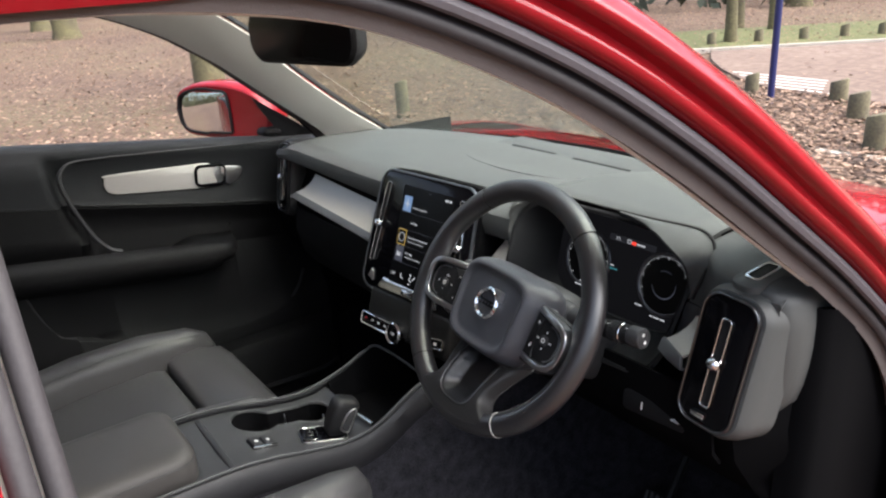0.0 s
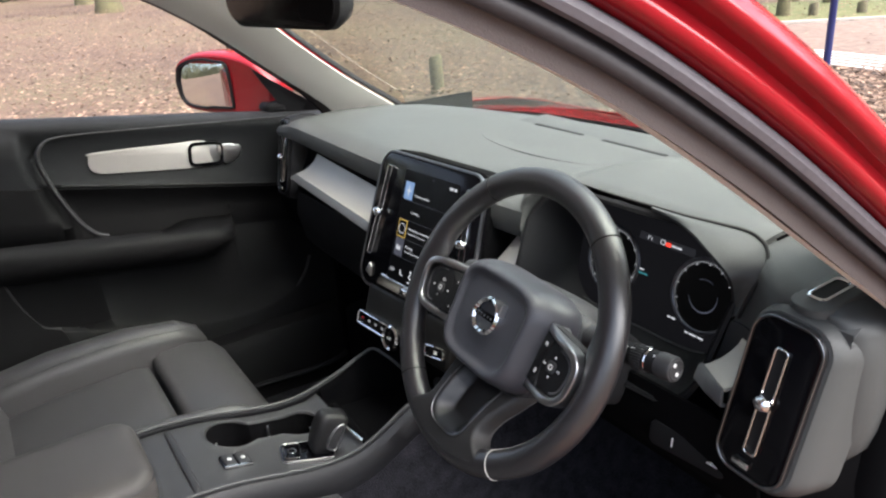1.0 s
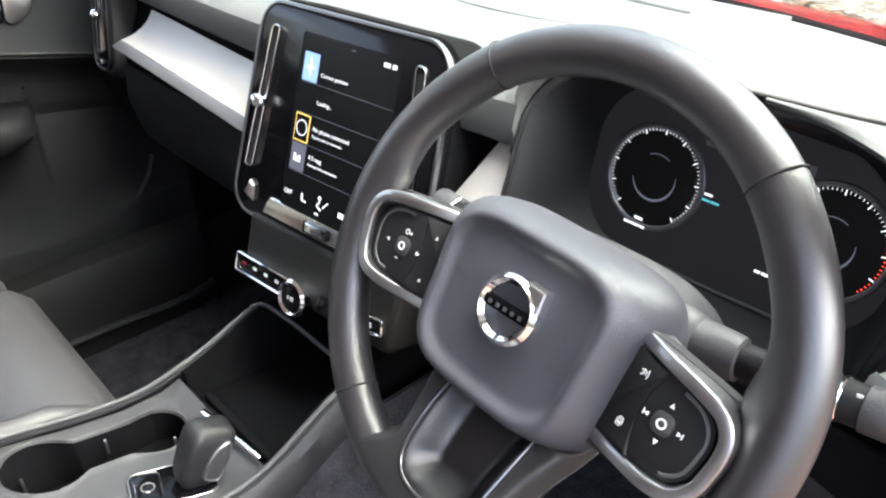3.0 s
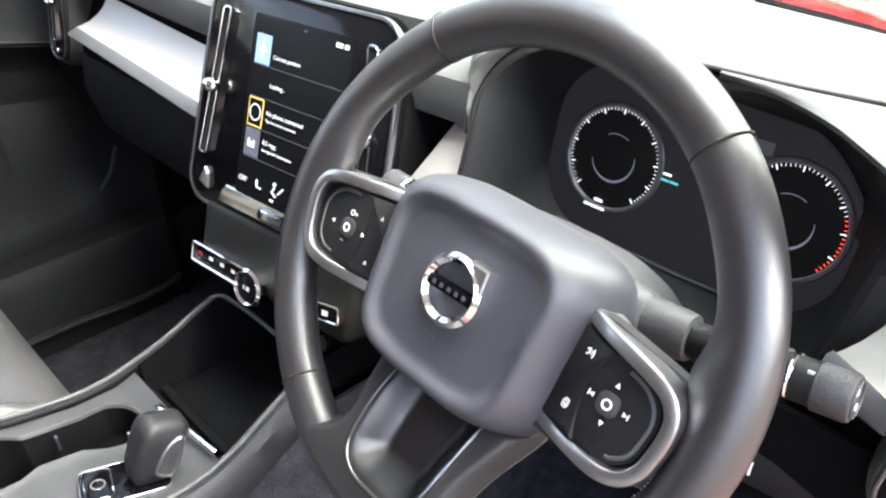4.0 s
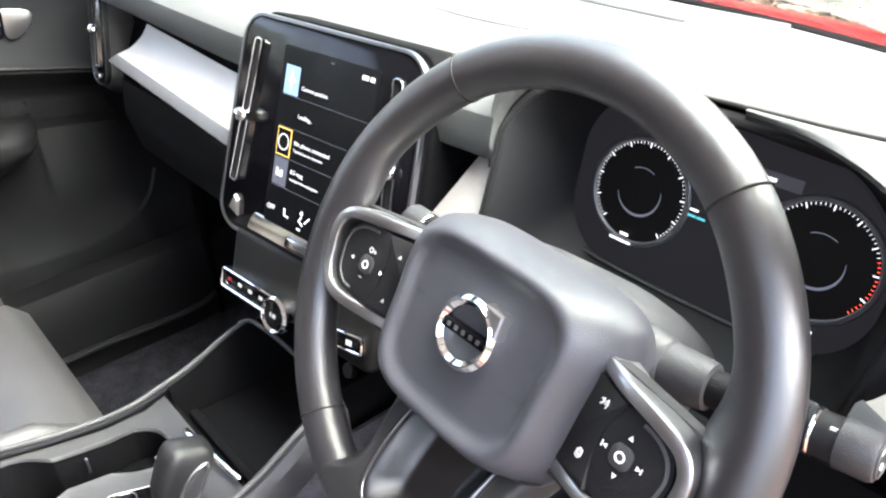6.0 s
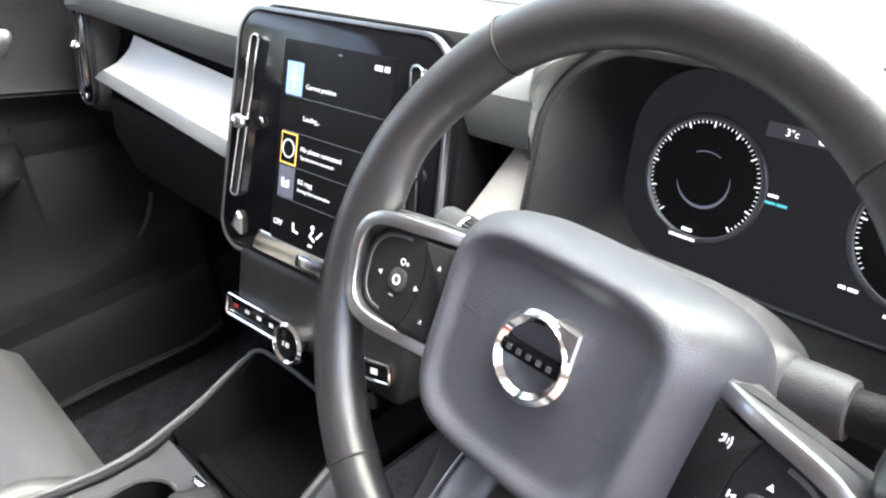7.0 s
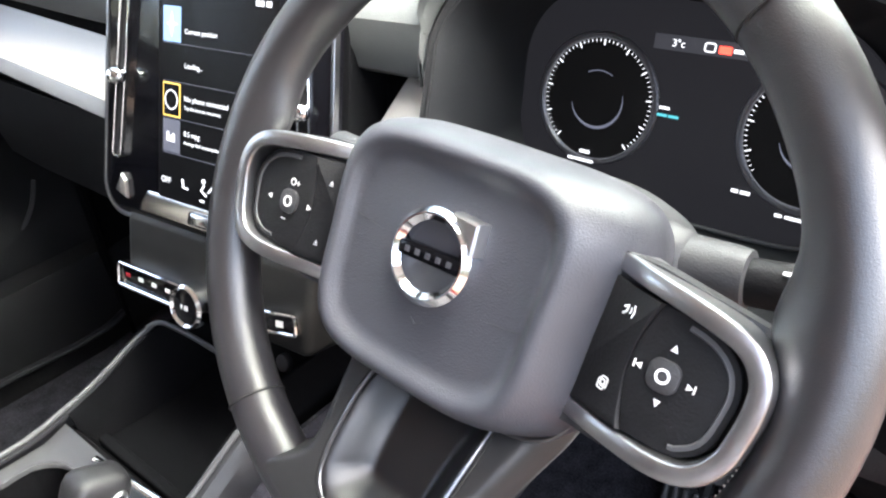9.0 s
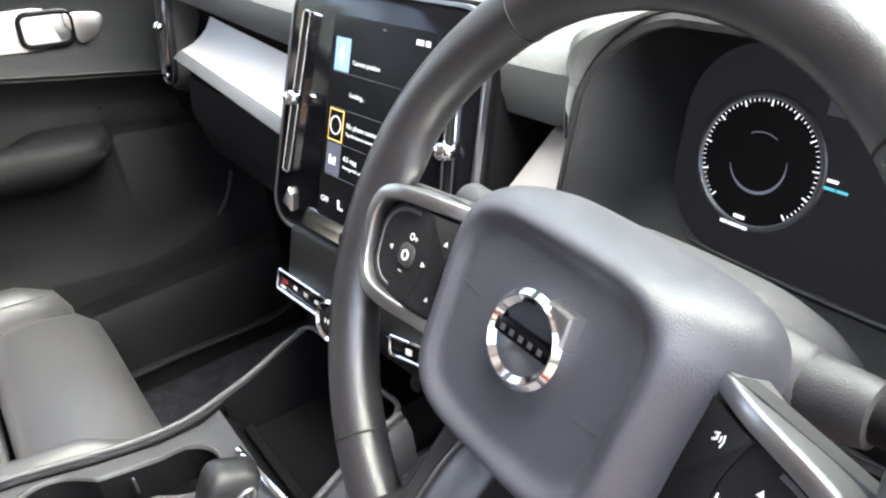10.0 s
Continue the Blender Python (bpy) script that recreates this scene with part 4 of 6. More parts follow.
lay = [(1.10, 0.98, -0.080), (1.22, 1.06, -0.066), (1.235, 1.065, -0.050), (1.20, 1.05, -0.036), (1.12, 1.03, -0.024), (1.05, 1.005, -0.015), (0.985, 0.975, -0.0085), (0.935, 0.94, -0.0045), (0.90, 0.905, -0.0028), (0.865, 0.865, -0.0026), (0.835, 0.825, -0.0040), (0.80, 0.785, -0.0066), (0.765, 0.745, -0.0082), (0.72, 0.69, -0.0086), (0.4, 0.4, -0.0078), (0.05, 0.05, -0.0074)]
rings = [[(x - 0.003, y, z) for x, y in soft_square(0.148 * sx, 0.130 * sy, 4.2)] for sx, sy, z in lay]
hub = part("airbag_cover", loft(rings, True, False, (True, True), MWH), HUBP, wheel, "dark grey soft square airbag cover", sharp=60)
MHB = MWH @ Matrix.Translation((-0.0030, -0.0025, -0.0008))
part("cover_seam", tube([(0.0570 * u, -0.016 - 0.004 * (1 - u * u), -0.0074) for u in np.linspace(0.48, 1, 8)], 0.00022, 4, M=MHB), CHAR, hub)
part("cover_seam", tube([(0.0570 * u, 0.004 - 0.004 * (1 - u * u), -0.0074) for u in np.linspace(-1, -0.48, 8)], 0.00022, 4, M=MHB), CHAR, hub)
em = part("emblem_ring", circle_ring(0.0246, 0.0178, -0.010, 0.0012, 0.0030, 56, MHB), EMBLEM, hub, "round chrome emblem")
part("emblem_arrow", slab([(0.0268, 0.0075), (0.0262, 0.0235), (0.0100, 0.0252), (0.0118, 0.0215), (0.0175, 0.0165), (0.0222, 0.0112)], -0.010, 0.0022, 0.0024, MHB @ Matrix.Rotation(radians(3), 4, "Z")), SATIN, em, sharp=20)
MEB = MHB @ Matrix.Rotation(radians(2), 4, "Z")
part("emblem_bar", rbox(0, 0, -0.0045, 0.040, 0.0080, 0.0080, 0.0014, 2, MEB), PIANO, em, "black bar with small metal marks")
for k in range(5):
    part("bar_mark", rbox(-0.0132 + 0.0066 * k, 0, -0.0004, 0.0030, 0.0030, 0.0004, 0.0001, 1, MEB), DIALM, em)
part("emblem_disc", disc(0.0186, -0.014, -0.0068, 0.0005, 40, MHB), HUBP, em)
part("embossed_mark", tube([(-0.004, -0.0335, -0.0072), (0.0, -0.0360, -0.0072), (0.004, -0.0335, -0.0072)], 0.0004, 5, M=MHB), GREYP, hub)

for sx in (-1, 1):
    mir = Matrix.Diagonal((sx, 1, 1, 1))
    MM = MWH @ mir
    path = spline([(0.070, 0.0280, -0.040), (0.086, 0.0275, -0.029), (0.106, 0.0255, -0.017), (0.132, 0.0218, -0.0105), (0.147, 0.0165, -0.010), (0.1545, 0.007, -0.0105), (0.1560, -0.004, -0.011), (0.1545, -0.017, -0.012), (0.1515, -0.029, -0.012), (0.1425, -0.0393, -0.011), (0.126, -0.0430, -0.012), (0.098, -0.0435, -0.022), (0.074, -0.0445, -0.036)], 5)
    sp = part("spoke", sheet([[(x, y, z - 0.012) for x, y, z in ((0.045, 0.033, -0.02), (0.10, 0.032, -0.01), (0.165, 0.022, -0.012), (0.176, -0.005, -0.02))], [(x, y, z - 0.012) for x, y, z in ((0.045, -0.008, -0.018), (0.10, -0.008, -0.01), (0.165, -0.008, -0.012), (0.176, -0.01, -0.02))], [(x, y, z - 0.012) for x, y, z in ((0.045, -0.052, -0.02), (0.10, -0.052, -0.012), (0.163, -0.040, -0.012), (0.176, -0.02, -0.02))]], 0.014, MM), CHAR, wheel, "spoke with metal surround and buttons")
    part("metal_surround", tube([(x, y, z - 0.0075) for x, y, z in path], 0.0047, 24, r2=0.0125, M=MM, p=7), BEZEL, sp, "satin metal surround")
    pan = [(0.066, 0.0205), (0.10, 0.0202), (0.129, 0.0175), (0.1435, 0.0095), (0.149, -0.002), (0.1485, -0.014), (0.1455, -0.027), (0.1375, -0.0352), (0.124, -0.0382), (0.066, -0.038)]
    pan = [(x, y) for x, y, z in spline([(*p, 0) for p in pan], 4)]
    a0, ka = (0.1035, 0.006) if sx > 0 else (0.0985, 0.005)
    groove = [(a0 + ka * u * u, -0.009 + 0.0285 * u) for u in np.linspace(1, -1, 13)]
    outer_pan = [p for p in pan if p[0] > a0 + ka + 0.004]
    keys = outer_pan[::-1] + groove
    part("button_panel", slab(keys, -0.028, -0.0125, 0.0012, MM), DARK, sp, "black button panel")
    ob_ = outer_pan[::-1]
    # Bevel of the same panel; its paler grey paints a highlight.
    part("panel_edge", sheet([[(*p, z) for p in scaled(ob_, d)[1:-1]] for d, z in ((-0.0003, -0.0190), (0.0003, -0.0150), (0.0030, -0.0122), (0.0046, -0.0116), (0.0052, -0.0124))], 0.0006, MM), RAILM, sp, "bevelled edge, coloured pale for the light it catches")
    # inner part of the panel, sinking towards the airbag cover
    MT = MM @ Matrix.Translation((a0, 0, -0.0130)) @ Matrix.Rotation(radians(-27), 4, "Y") @ Matrix.Translation((-a0, 0, 0.0130))
    inner_pan = [(x - 0.0006, y) for x, y in groove[::-1]] + [(0.060, 0.0225), (0.060, -0.040)]
    part("inner_panel", slab(inner_pan, -0.026, -0.0127, 0.0006, MT), DARK, sp, "black inner button panel")
    z0 = -0.0127

    def triangle(x, y, q, r=0.0020, M=MM):
        a = radians(q)
        return part("button_mark", slab([(x + r * math.cos(a + w), y + r * math.sin(a + w)) for w in (0, 2.2, -2.2)], z0, z0 + 0.0006, 0.0001, M), WHITE, sp, smooth=False)

    def stroke(pts, r=0.0005, M=MM):
        return part("button_mark", tube([(x, y, z0 + 0.0003) for x, y in pts], r, 5, M=M), WHITE, sp)

    def dash_mark(x, y, w, h, M=MM):
        return part("button_mark", rbox(x, y, z0 + 0.0002, w, h, 0.0006, 0.0001, 1, M), WHITE, sp, smooth=False)

    cx, cy = (0.119, -0.0080) if sx > 0 else (0.116, -0.0110)
    part("centre_button", slab(rrect(0.0140, 0.0140, 0.005, 5, cx, cy), z0, z0 + 0.0020, 0.001, MM), CHAR, sp)
    part("button_mark", circle_ring(0.0033, 0.0022, z0 + 0.0018, z0 + 0.0024, 0.0001, 20, MM, (cx, cy)), WHITE, sp)
    if sx > 0:
        triangle(cx + 0.0005, cy + 0.0120, 90)
        triangle(cx + 0.0010, cy - 0.0115, -90)
        for q in (-1, 1):
            triangle(cx + q * 0.0110, cy, 90 - 90 * q, 0.0018)
            dash_mark(cx + q * 0.0133, cy, 0.0008, 0.0036)
        stroke([(0.0905, 0.0110), (0.0925, 0.0122), (0.0925, 0.0095), (0.0905, 0.0080)], 0.0007, MT)
        for q in (0.0020, 0.0040):
            stroke([(0.0930 + 0.8 * q, 0.0105 - 0.7 * q), (0.0930 + q, 0.0105), (0.0930 + 0.8 * q, 0.0105 + 0.7 * q)], 0.0004, MT)
        for dx, dy in ((0, 0), (0.0014, 0.0014)):
            bo = rrect(0.0046, 0.0050, 0.0010, 3, 0.0925 + dx, -0.0245 + dy)
            part("button_mark", frame_ring(bo, scaled(bo, 0.0006), z0, z0 + 0.0005, 0.0001, MT), WHITE, sp)
        dash_mark(0.0925, -0.0245, 0.0026, 0.0006, MT)
    else:
        stroke([(cx - 0.0012, cy - 0.0010), (cx + 0.0008, cy + 0.0012)], 0.0005)
        triangle(cx + 0.0170, cy - 0.0015, 0, 0.0020)
        triangle(cx - 0.0160, cy + 0.0010, 180, 0.0020)
        part("button_mark", circle_ring(0.0022, 0.0015, z0, z0 + 0.0005, 0.0001, 18, MM, (cx + 0.001, cy + 0.0115)), WHITE, sp)
        dash_mark(cx - 0.0032, cy + 0.0115, 0.0026, 0.0006)
        dash_mark(cx - 0.0032, cy + 0.0115, 0.0006, 0.0026)
        dash_mark(cx + 0.0020, cy - 0.0110, 0.0036, 0.0007)
        for y in (0.0080, -0.0270):
            triangle(0.0905, y, 90, 0.0012, MT)
            dash_mark(0.0905, y - 0.0015, 0.0024, 0.0005, MT)

# lower spoke: leather legs round a recessed bowl edged by a metal line
def spoke_w(y):
    return float(np.interp(-y, (0.055, 0.08, 0.11, 0.125, 0.135, 0.143, 0.150, 0.156, 0.168), (0.076, 0.071, 0.061, 0.058, 0.060, 0.067, 0.078, 0.092, 0.10)))


def spoke_z(y):
    return float(np.interp(-y, (0.055, 0.075, 0.09, 0.105, 0.12, 0.135, 0.148, 0.158, 0.170), (-0.056, -0.044, -0.033, -0.0240, -0.0168, -0.0110, -0.0080, -0.0072, -0.0070)))


def inside(x, y):
    hw, r = float(np.interp(-y, (0.06, 0.10, 0.14), (0.0415, 0.040, 0.0365))), 0.024
    qx, qy = abs(x) - hw + r, -(y + 0.157) + r
    return r - math.hypot(max(qx, 0), max(qy, 0)) - min(max(qx, qy), 0)


ys_ = list(np.linspace(-0.055, -0.1760, 62))
us_ = [-1, -0.985, -0.95, -0.9, *np.linspace(-0.86, 0.86, 60), 0.9, 0.95, 0.985, 1]
zs_ = np.convolve(np.pad([spoke_z(y) for y in ys_], 4, mode="edge"), np.ones(9) / 9, "valid")
ws_ = np.convolve(np.pad([spoke_w(y) for y in ys_], 2, mode="edge"), np.ones(5) / 5, "valid")
legs, bowl = bmesh.new(), bmesh.new()
grids = ({}, {})
for i, (y, zc, w) in enumerate(zip(ys_, zs_, ws_)):
    for j, u in enumerate(us_):
        x = w * u
        x *= min(1.0, math.sqrt(0.1768**2 - y * y) / max(abs(x), 1e-5))
        d = inside(x, y)
        edge = max(0.0, (abs(u) - 0.78) / 0.22)
        z = zc - 0.024 * edge ** 2.4
        grids[0][i, j] = legs.verts.new((x, y, z))
        grids[1][i, j] = bowl.verts.new((x, y, z - 0.0205 * smoothstep(-0.0005, 0.021, d) - 0.001))
for i in range(len(ys_) - 1):
    for j in range(len(us_) - 1):
        x, y = 0.25 * sum(grids[0][a, b].co.x for a in (i, i + 1) for b in (j, j + 1)), 0.5 * (ys_[i] + ys_[i + 1])
        k = 1 if inside(x, y) > 0.0 else 0
        (legs, bowl)[k].faces.new([grids[k][q] for q in ((i, j), (i + 1, j), (i + 1, j + 1), (i, j + 1))])
for bm in (legs, bowl):
    for v in [v for v in bm.verts if not v.link_faces]:
        bm.verts.remove(v)
    bmesh.ops.solidify(bm, geom=bm.faces[:], thickness=0.004)
    bm.transform(MWH)
# Legs share the rim's leather; lighter LEATHER paints the light on them.
ls = part("lower_spoke", legs, LEATHER, wheel, "black lower spoke with recessed panel", sharp=70)
part("recessed_panel", bowl, WHEELL, ls, "smooth recessed panel", sharp=70)
uline = [(-0.0413, -0.062), (-0.0405, -0.080), (-0.0400, -0.100), (-0.0386, -0.120), (-0.0372, -0.132), (-0.0345, -0.143), (-0.0270, -0.152), (-0.0150, -0.1565), (0.0, -0.157)]
uline = uline + [(-x, y) for x, y in uline[-2::-1]]
zl = lambda y: float(np.interp(y, ys_[::-1], zs_[::-1]))
path = spline([(x, y, zl(y)) for x, y in uline], 4)
part("metal_line", tube([(x, y, z + 0.0004) for x, y, z in path], 0.0011, 8, M=MWH), DSATIN, ls, "satin metal line")
part("line_groove", tube([(x * 1.055, y - 0.0022 * (abs(x) < 0.036), z + 0.0001) for x, y, z in path], 0.0007, 6, M=MWH), SEAM, ls)
low = [(q[0] * 1.115 / 1.10, q[1]) for q in soft_square(0.148 * 1.11, 0.130 * 1.08, 4.6, 96)]
low = [q for k, q in enumerate(low) if 52 <= k <= 92]
part("trim_line", tube([(x, y, -0.040) for x, y in low], 0.0014, 8, M=MWH), DSATIN, wheel, "thin metal line under the airbag cover")

# ---- steering column and stalks ----
col = thing("steering_column", (0.37, 0.14, 0.9), "grey plastic steering column shroud with two control stalks", "steering column")
MCOL = axes((0.368, 0.0, 1.0), (1, 0, 0), (0, 0.485, 0.8745), (0, -0.8745, 0.485))
rings = []
for z, w, h, cy in ((-0.065, 0.150, 0.130, -0.010), (-0.085, 0.165, 0.135, -0.012), (-0.11, 0.175, 0.140, -0.014), (-0.14, 0.170, 0.135, -0.016), (-0.19, 0.150, 0.12, -0.02), (-0.26, 0.12, 0.10, -0.03)):
    rings.append([(*q, z) for q in soft_square(w, h, 3.2, 48, cy)])
part("shroud", loft(rings, True, False, (True, True), MCOL), COWL, col, "grey grained shroud")
for sx in (1, -1):
    p0, p1 = Vector((0.368 + sx * 0.075, 0.087, 0.973)), Vector((0.368 + sx * 0.210, 0.093, 0.987))
    if sx < 0:
        p1 = Vector((0.216, 0.084, 0.984))
    d = (p1 - p0).normalized()
    MST = axes(p0, d.orthogonal().normalized(), d.cross(d.orthogonal().normalized()), d)
    L = (p1 - p0).length
    part("stalk_boss", tube([(0, 0, -0.03), (0, 0, 0.012), (0, 0, 0.040), (0, 0, 0.046), (0, 0, 0.047)], [0.020, 0.0185, 0.0162, 0.0150, 0.0110], 24, M=MST, up=(0, 1, 0)), GREYP, col, "grey rounded stalk root")
    part("shroud_arm", loft([[(x, y * f, z) for x, y in rrect(w, h, min(w, h) * 0.42, 6)] for z, w, h, f in ((-0.075, 0.070, 0.075, 1), (-0.04, 0.062, 0.064, 1), (-0.012, 0.050, 0.052, 1), (0.006, 0.043, 0.044, 1), (0.016, 0.038, 0.038, 1), (0.019, 0.030, 0.030, 1))], True, False, (True, True), MST), COWL, col, "grey shroud arm round the stalk root", sharp=60)
    stalk = part("control_stalk", tube([(0, 0, q * L) for q in (0, 0.25, 0.45, 0.55, 0.58, 0.98, 1.0)], [0.0115, 0.0115, 0.0118, 0.0128, 0.0134, 0.0134, 0.0125], 24, M=MST, up=(0, 1, 0)), DARK, col, "black control stalk with ridged collar")
    kn = []
    for k in range(28):
        a = 2 * math.pi * k / 28
        kn.append(rbox(0.0138 * math.cos(a), 0.0138 * math.sin(a), 0.70 * L, 0.0016, 0.0016, 0.016, 0.0004, 1, MST))
    part("ridged_collar", joined(*kn), CHAR, stalk)
    part("chrome_ring", tube([(0.0136 * math.cos(a), 0.0136 * math.sin(a), 0.79 * L) for a in np.linspace(0, 2 * math.pi, 32, endpoint=False)], 0.0012, 6, True, M=MST), CHROME, stalk)
    part("end_button", tube([(0, 0, L - 0.016), (0, 0, L - 0.015), (0, 0, L + 0.002), (0, 0, L + 0.0045), (0, 0, L + 0.005)], [0.0134, 0.0146, 0.0146, 0.0134, 0.0112], 24, M=MST, up=(0, 1, 0)), CHAR, stalk, "charcoal end button")
    part("button_rim", circle_ring(0.0112, 0.0100, L + 0.003, L + 0.0062, 0.0005, 28, MST), GREYP, stalk)
    for q, w in ((0.48, 0.007), (0.56, 0.009), (0.64, 0.006), (0.86, 0.004)):
        part("stalk_mark", rbox(0, 0, 0, 0.0022, 0.0008, w, 0.0002, 1, axes(p0 + d * (q * L) + Vector((0, -0.0062, 0.0114)), Vector((1, 0, 0)).cross(Vector((0, -0.48, 0.88))).normalized(), Vector((0, -0.48, 0.88)).normalized(), d)), WHITE, stalk)
    for q in (-0.0048, 0.0048):
        part("button_mark", rbox(0, 0, L + 0.0052, 0.0042, 0.0042, 0.0006, 0.0002, 1, MST @ Matrix.Translation((q * 0.7, q, 0))), WHITE, stalk)

# ---- centre console ----
con = thing("centre_console", (-0.015, -0.2, 0.3), "charcoal centre console with cup holders and open tray", "console")
RAILZ = [(-0.75, (0.716,)), (-0.45, (0.712,)), (-0.33, (0.708,)), (-0.26, (0.697,)), (-0.19, (0.677,)), (-0.13, (0.664,)), (-0.08, (0.662,)), (-0.04, (0.675,)), (0.0, (0.699,)), (0.035, (0.716,)), (0.065, (0.724,))]
XL, XR = -0.121, 0.088


def rail_z(y):
    return profile(RAILZ, y)[0]


ys = list(np.linspace(-0.75, 0.065, 42))
for sx, x0 in ((-1, XL), (1, XR)):
    z_s = [rail_z(y) for y in ys]
    z_s = list(np.convolve([z_s[0], z_s[0], *z_s, z_s[-1], z_s[-1]], [0.1, 0.2, 0.4, 0.2, 0.1], "valid"))
    if sx < 0:
        z_s = [z - 0.003 - 0.015 * smoothstep(-0.07, 0.02, y) for y, z in zip(ys, z_s)]
    wide = 1.0 if sx > 0 else 0.45
    path = [(x0 + sx * 0.004, y, z) for y, z in zip(ys, z_s)]
    part("console_rail", tube(path, 0.0028, 10, r2=0.0028), RAILM, con, "smooth grey rail")
    rows = [[(x0 - sx * 0.002, y, z - 0.002), (x0 + sx * 0.012 * wide, y, z - 0.002), (x0 + sx * 0.020 * wide, y, z - 0.012), (x0 + sx * 0.022 * wide, y, z - 0.045), (x0 + sx * 0.020 * wide, y, z - 0.055)] for y, z in zip(ys, z_s)]
    part("side_cheek", sheet(rows, 0.004), CHEEK, con, "charcoal side cheek")
    rows = [[(x0 + sx * 0.0185 * wide, y, z - 0.050), (x0 + sx * 0.026 * wide, y, z - 0.09), (x0 + sx * 0.040, y, 0.42), (x0 + sx * 0.07, y, 0.315)] for y, z in zip([*ys, 0.3, 0.6], [*z_s, 0.72, 0.70])]
    part("side_carpet", sheet(rows, 0.006), CARPET, con, "felt-lined console side")
arch = spline([(XL - 0.004, 0.058, 0.7050), (-0.121, 0.068, 0.7065), (-0.112, 0.072, 0.7080), (-0.098, 0.073, 0.7095), (-0.048, 0.072, 0.715), (0.0, 0.0715, 0.715), (0.043, 0.071, 0.715), (XR - 0.012, 0.070, 0.719), (XR + 0.004, 0.060, 0.7235)], 6)
part("tray_arch", tube(arch, 0.0028, 10), RAILM, con, "grey edge of the tray opening")
# top plate with two joined cup wells, and tray ahead of the selector
WELLS = ((-0.070, -0.232, 0.042), (-0.062, -0.118, 0.036))
def in_well(x, y):
    if any((x - cx) ** 2 + (y - cy) ** 2 < r * r for cx, cy, r in WELLS):
        return True
    return abs(x + 0.070) < 0.026 and -0.232 < y < -0.118


def plate_z(x, y):
    return rail_z(y) - 0.013 - 0.003 * math.sin(math.pi * (x - XL) / (XR - XL))


WC = (-0.068, -0.178)
box_ = (XL + 0.002, XR - 0.002, -0.375, -0.056)
angs = sorted([*np.linspace(-math.pi, math.pi, 180, endpoint=False), *[math.atan2(y - WC[1], x - WC[0]) for x in box_[:2] for y in box_[2:]]])
well_r, out_r = [], []
for a in angs:
    c, s_ = math.cos(a), math.sin(a)
    r = 0.02
    while in_well(WC[0] + r * c, WC[1] + r * s_):
        r += 0.0003
    well_r.append(r)
    out_r.append(min((box_[1 if c > 0 else 0] - WC[0]) / c if abs(c) > 1e-6 else 9, (box_[3 if s_ > 0 else 2] - WC[1]) / s_ if abs(s_) > 1e-6 else 9))
well_r = np.convolve(np.pad(well_r, 2, mode="wrap"), np.ones(5) / 5, "valid")


def ring_at(f, dr, dz):
    o = []
    for a, wr, orr in zip(angs, well_r, out_r):
        r = lerp(wr + dr, orr, f)
        x, y = WC[0] + r * math.cos(a), WC[1] + r * math.sin(a)
        o.append((x, y, plate_z(x, y) + dz))
    return o


tp = part("top_plate", loft([ring_at(1, 0, 0), ring_at(0.75, 0, 0), ring_at(0.5, 0, 0), ring_at(0.3, 0, 0), ring_at(0.14, 0, 0), ring_at(0, 0.0035, 0.0006), ring_at(0, 0.0015, 0.0014), ring_at(0, 0, 0.0004), ring_at(0, -0.0008, -0.003)]), GREYP, con, "grey top plate with two joined cup wells", sharp=50)
# Well walls and floor are near-black to stand in for the shade inside.
part("well_wall", loft([ring_at(0, -0.0008, -0.003), ring_at(0, -0.0015, -0.02), ring_at(0, -0.004, -0.07)]), WELLM, con, "cup well wall, blackened for the shade inside", sharp=50)
part("cup_floor", rbox(-0.068, -0.175, 0.600, 0.098, 0.20, 0.006, 0.002), WELLM, con, "rubber cup floor, blackened for the shade inside")
for x, y in ((-0.034, -0.205), (-0.088, -0.165), (-0.095, -0.255), (-0.036, -0.105)):
    part("cup_clip", rbox(x, y, 0.640, 0.003, 0.003, 0.022, 0.001, 2), SATIN, con, "small metal clip")
# Tray surfaces carry their shade in the same near-black.
part("tray_floor", sheet([[(x, y, z) for x in np.linspace(XL, XR, 7)] for y, z in ((-0.05, 0.648), (-0.035, 0.62), (0.06, 0.615), (0.16, 0.63), (0.20, 0.72))], 0.006), WELLM, con, "rubber tray, blackened for the shade inside")
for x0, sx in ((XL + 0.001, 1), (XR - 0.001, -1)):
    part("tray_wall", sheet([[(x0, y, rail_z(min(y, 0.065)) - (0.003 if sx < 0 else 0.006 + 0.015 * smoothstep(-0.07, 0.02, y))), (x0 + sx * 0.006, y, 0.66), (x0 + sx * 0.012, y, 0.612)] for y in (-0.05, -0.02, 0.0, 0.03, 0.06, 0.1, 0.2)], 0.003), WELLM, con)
part("tray_bar", rbox(0, 0, 0, 0.112, 0.008, 0.010, 0.002, 2, pose(0.014, -0.060, 0.6590, 0, 0, 5)), CHROME, con, "chrome bar at the tray's edge")
part("tray_seam", tube([(XL + 0.006, -0.035, 0.640), (XL + 0.005, 0.0, 0.655), (XL + 0.004, 0.04, 0.680)], 0.0006, 5), GREYP, con, "thin seam inside the tray")
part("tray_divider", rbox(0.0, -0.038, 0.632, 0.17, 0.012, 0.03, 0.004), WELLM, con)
part("tray_socket", disc(0.010, 0, 0.008, 0.002, 20, pose(0.02, 0.13, 0.675, 70, 0, 0)), GREYP, con, "round power socket")
part("plate_step", rbox(-0.016, -0.325, 0.690, 0.195, 0.012, 0.012, 0.003), CHAR, con)
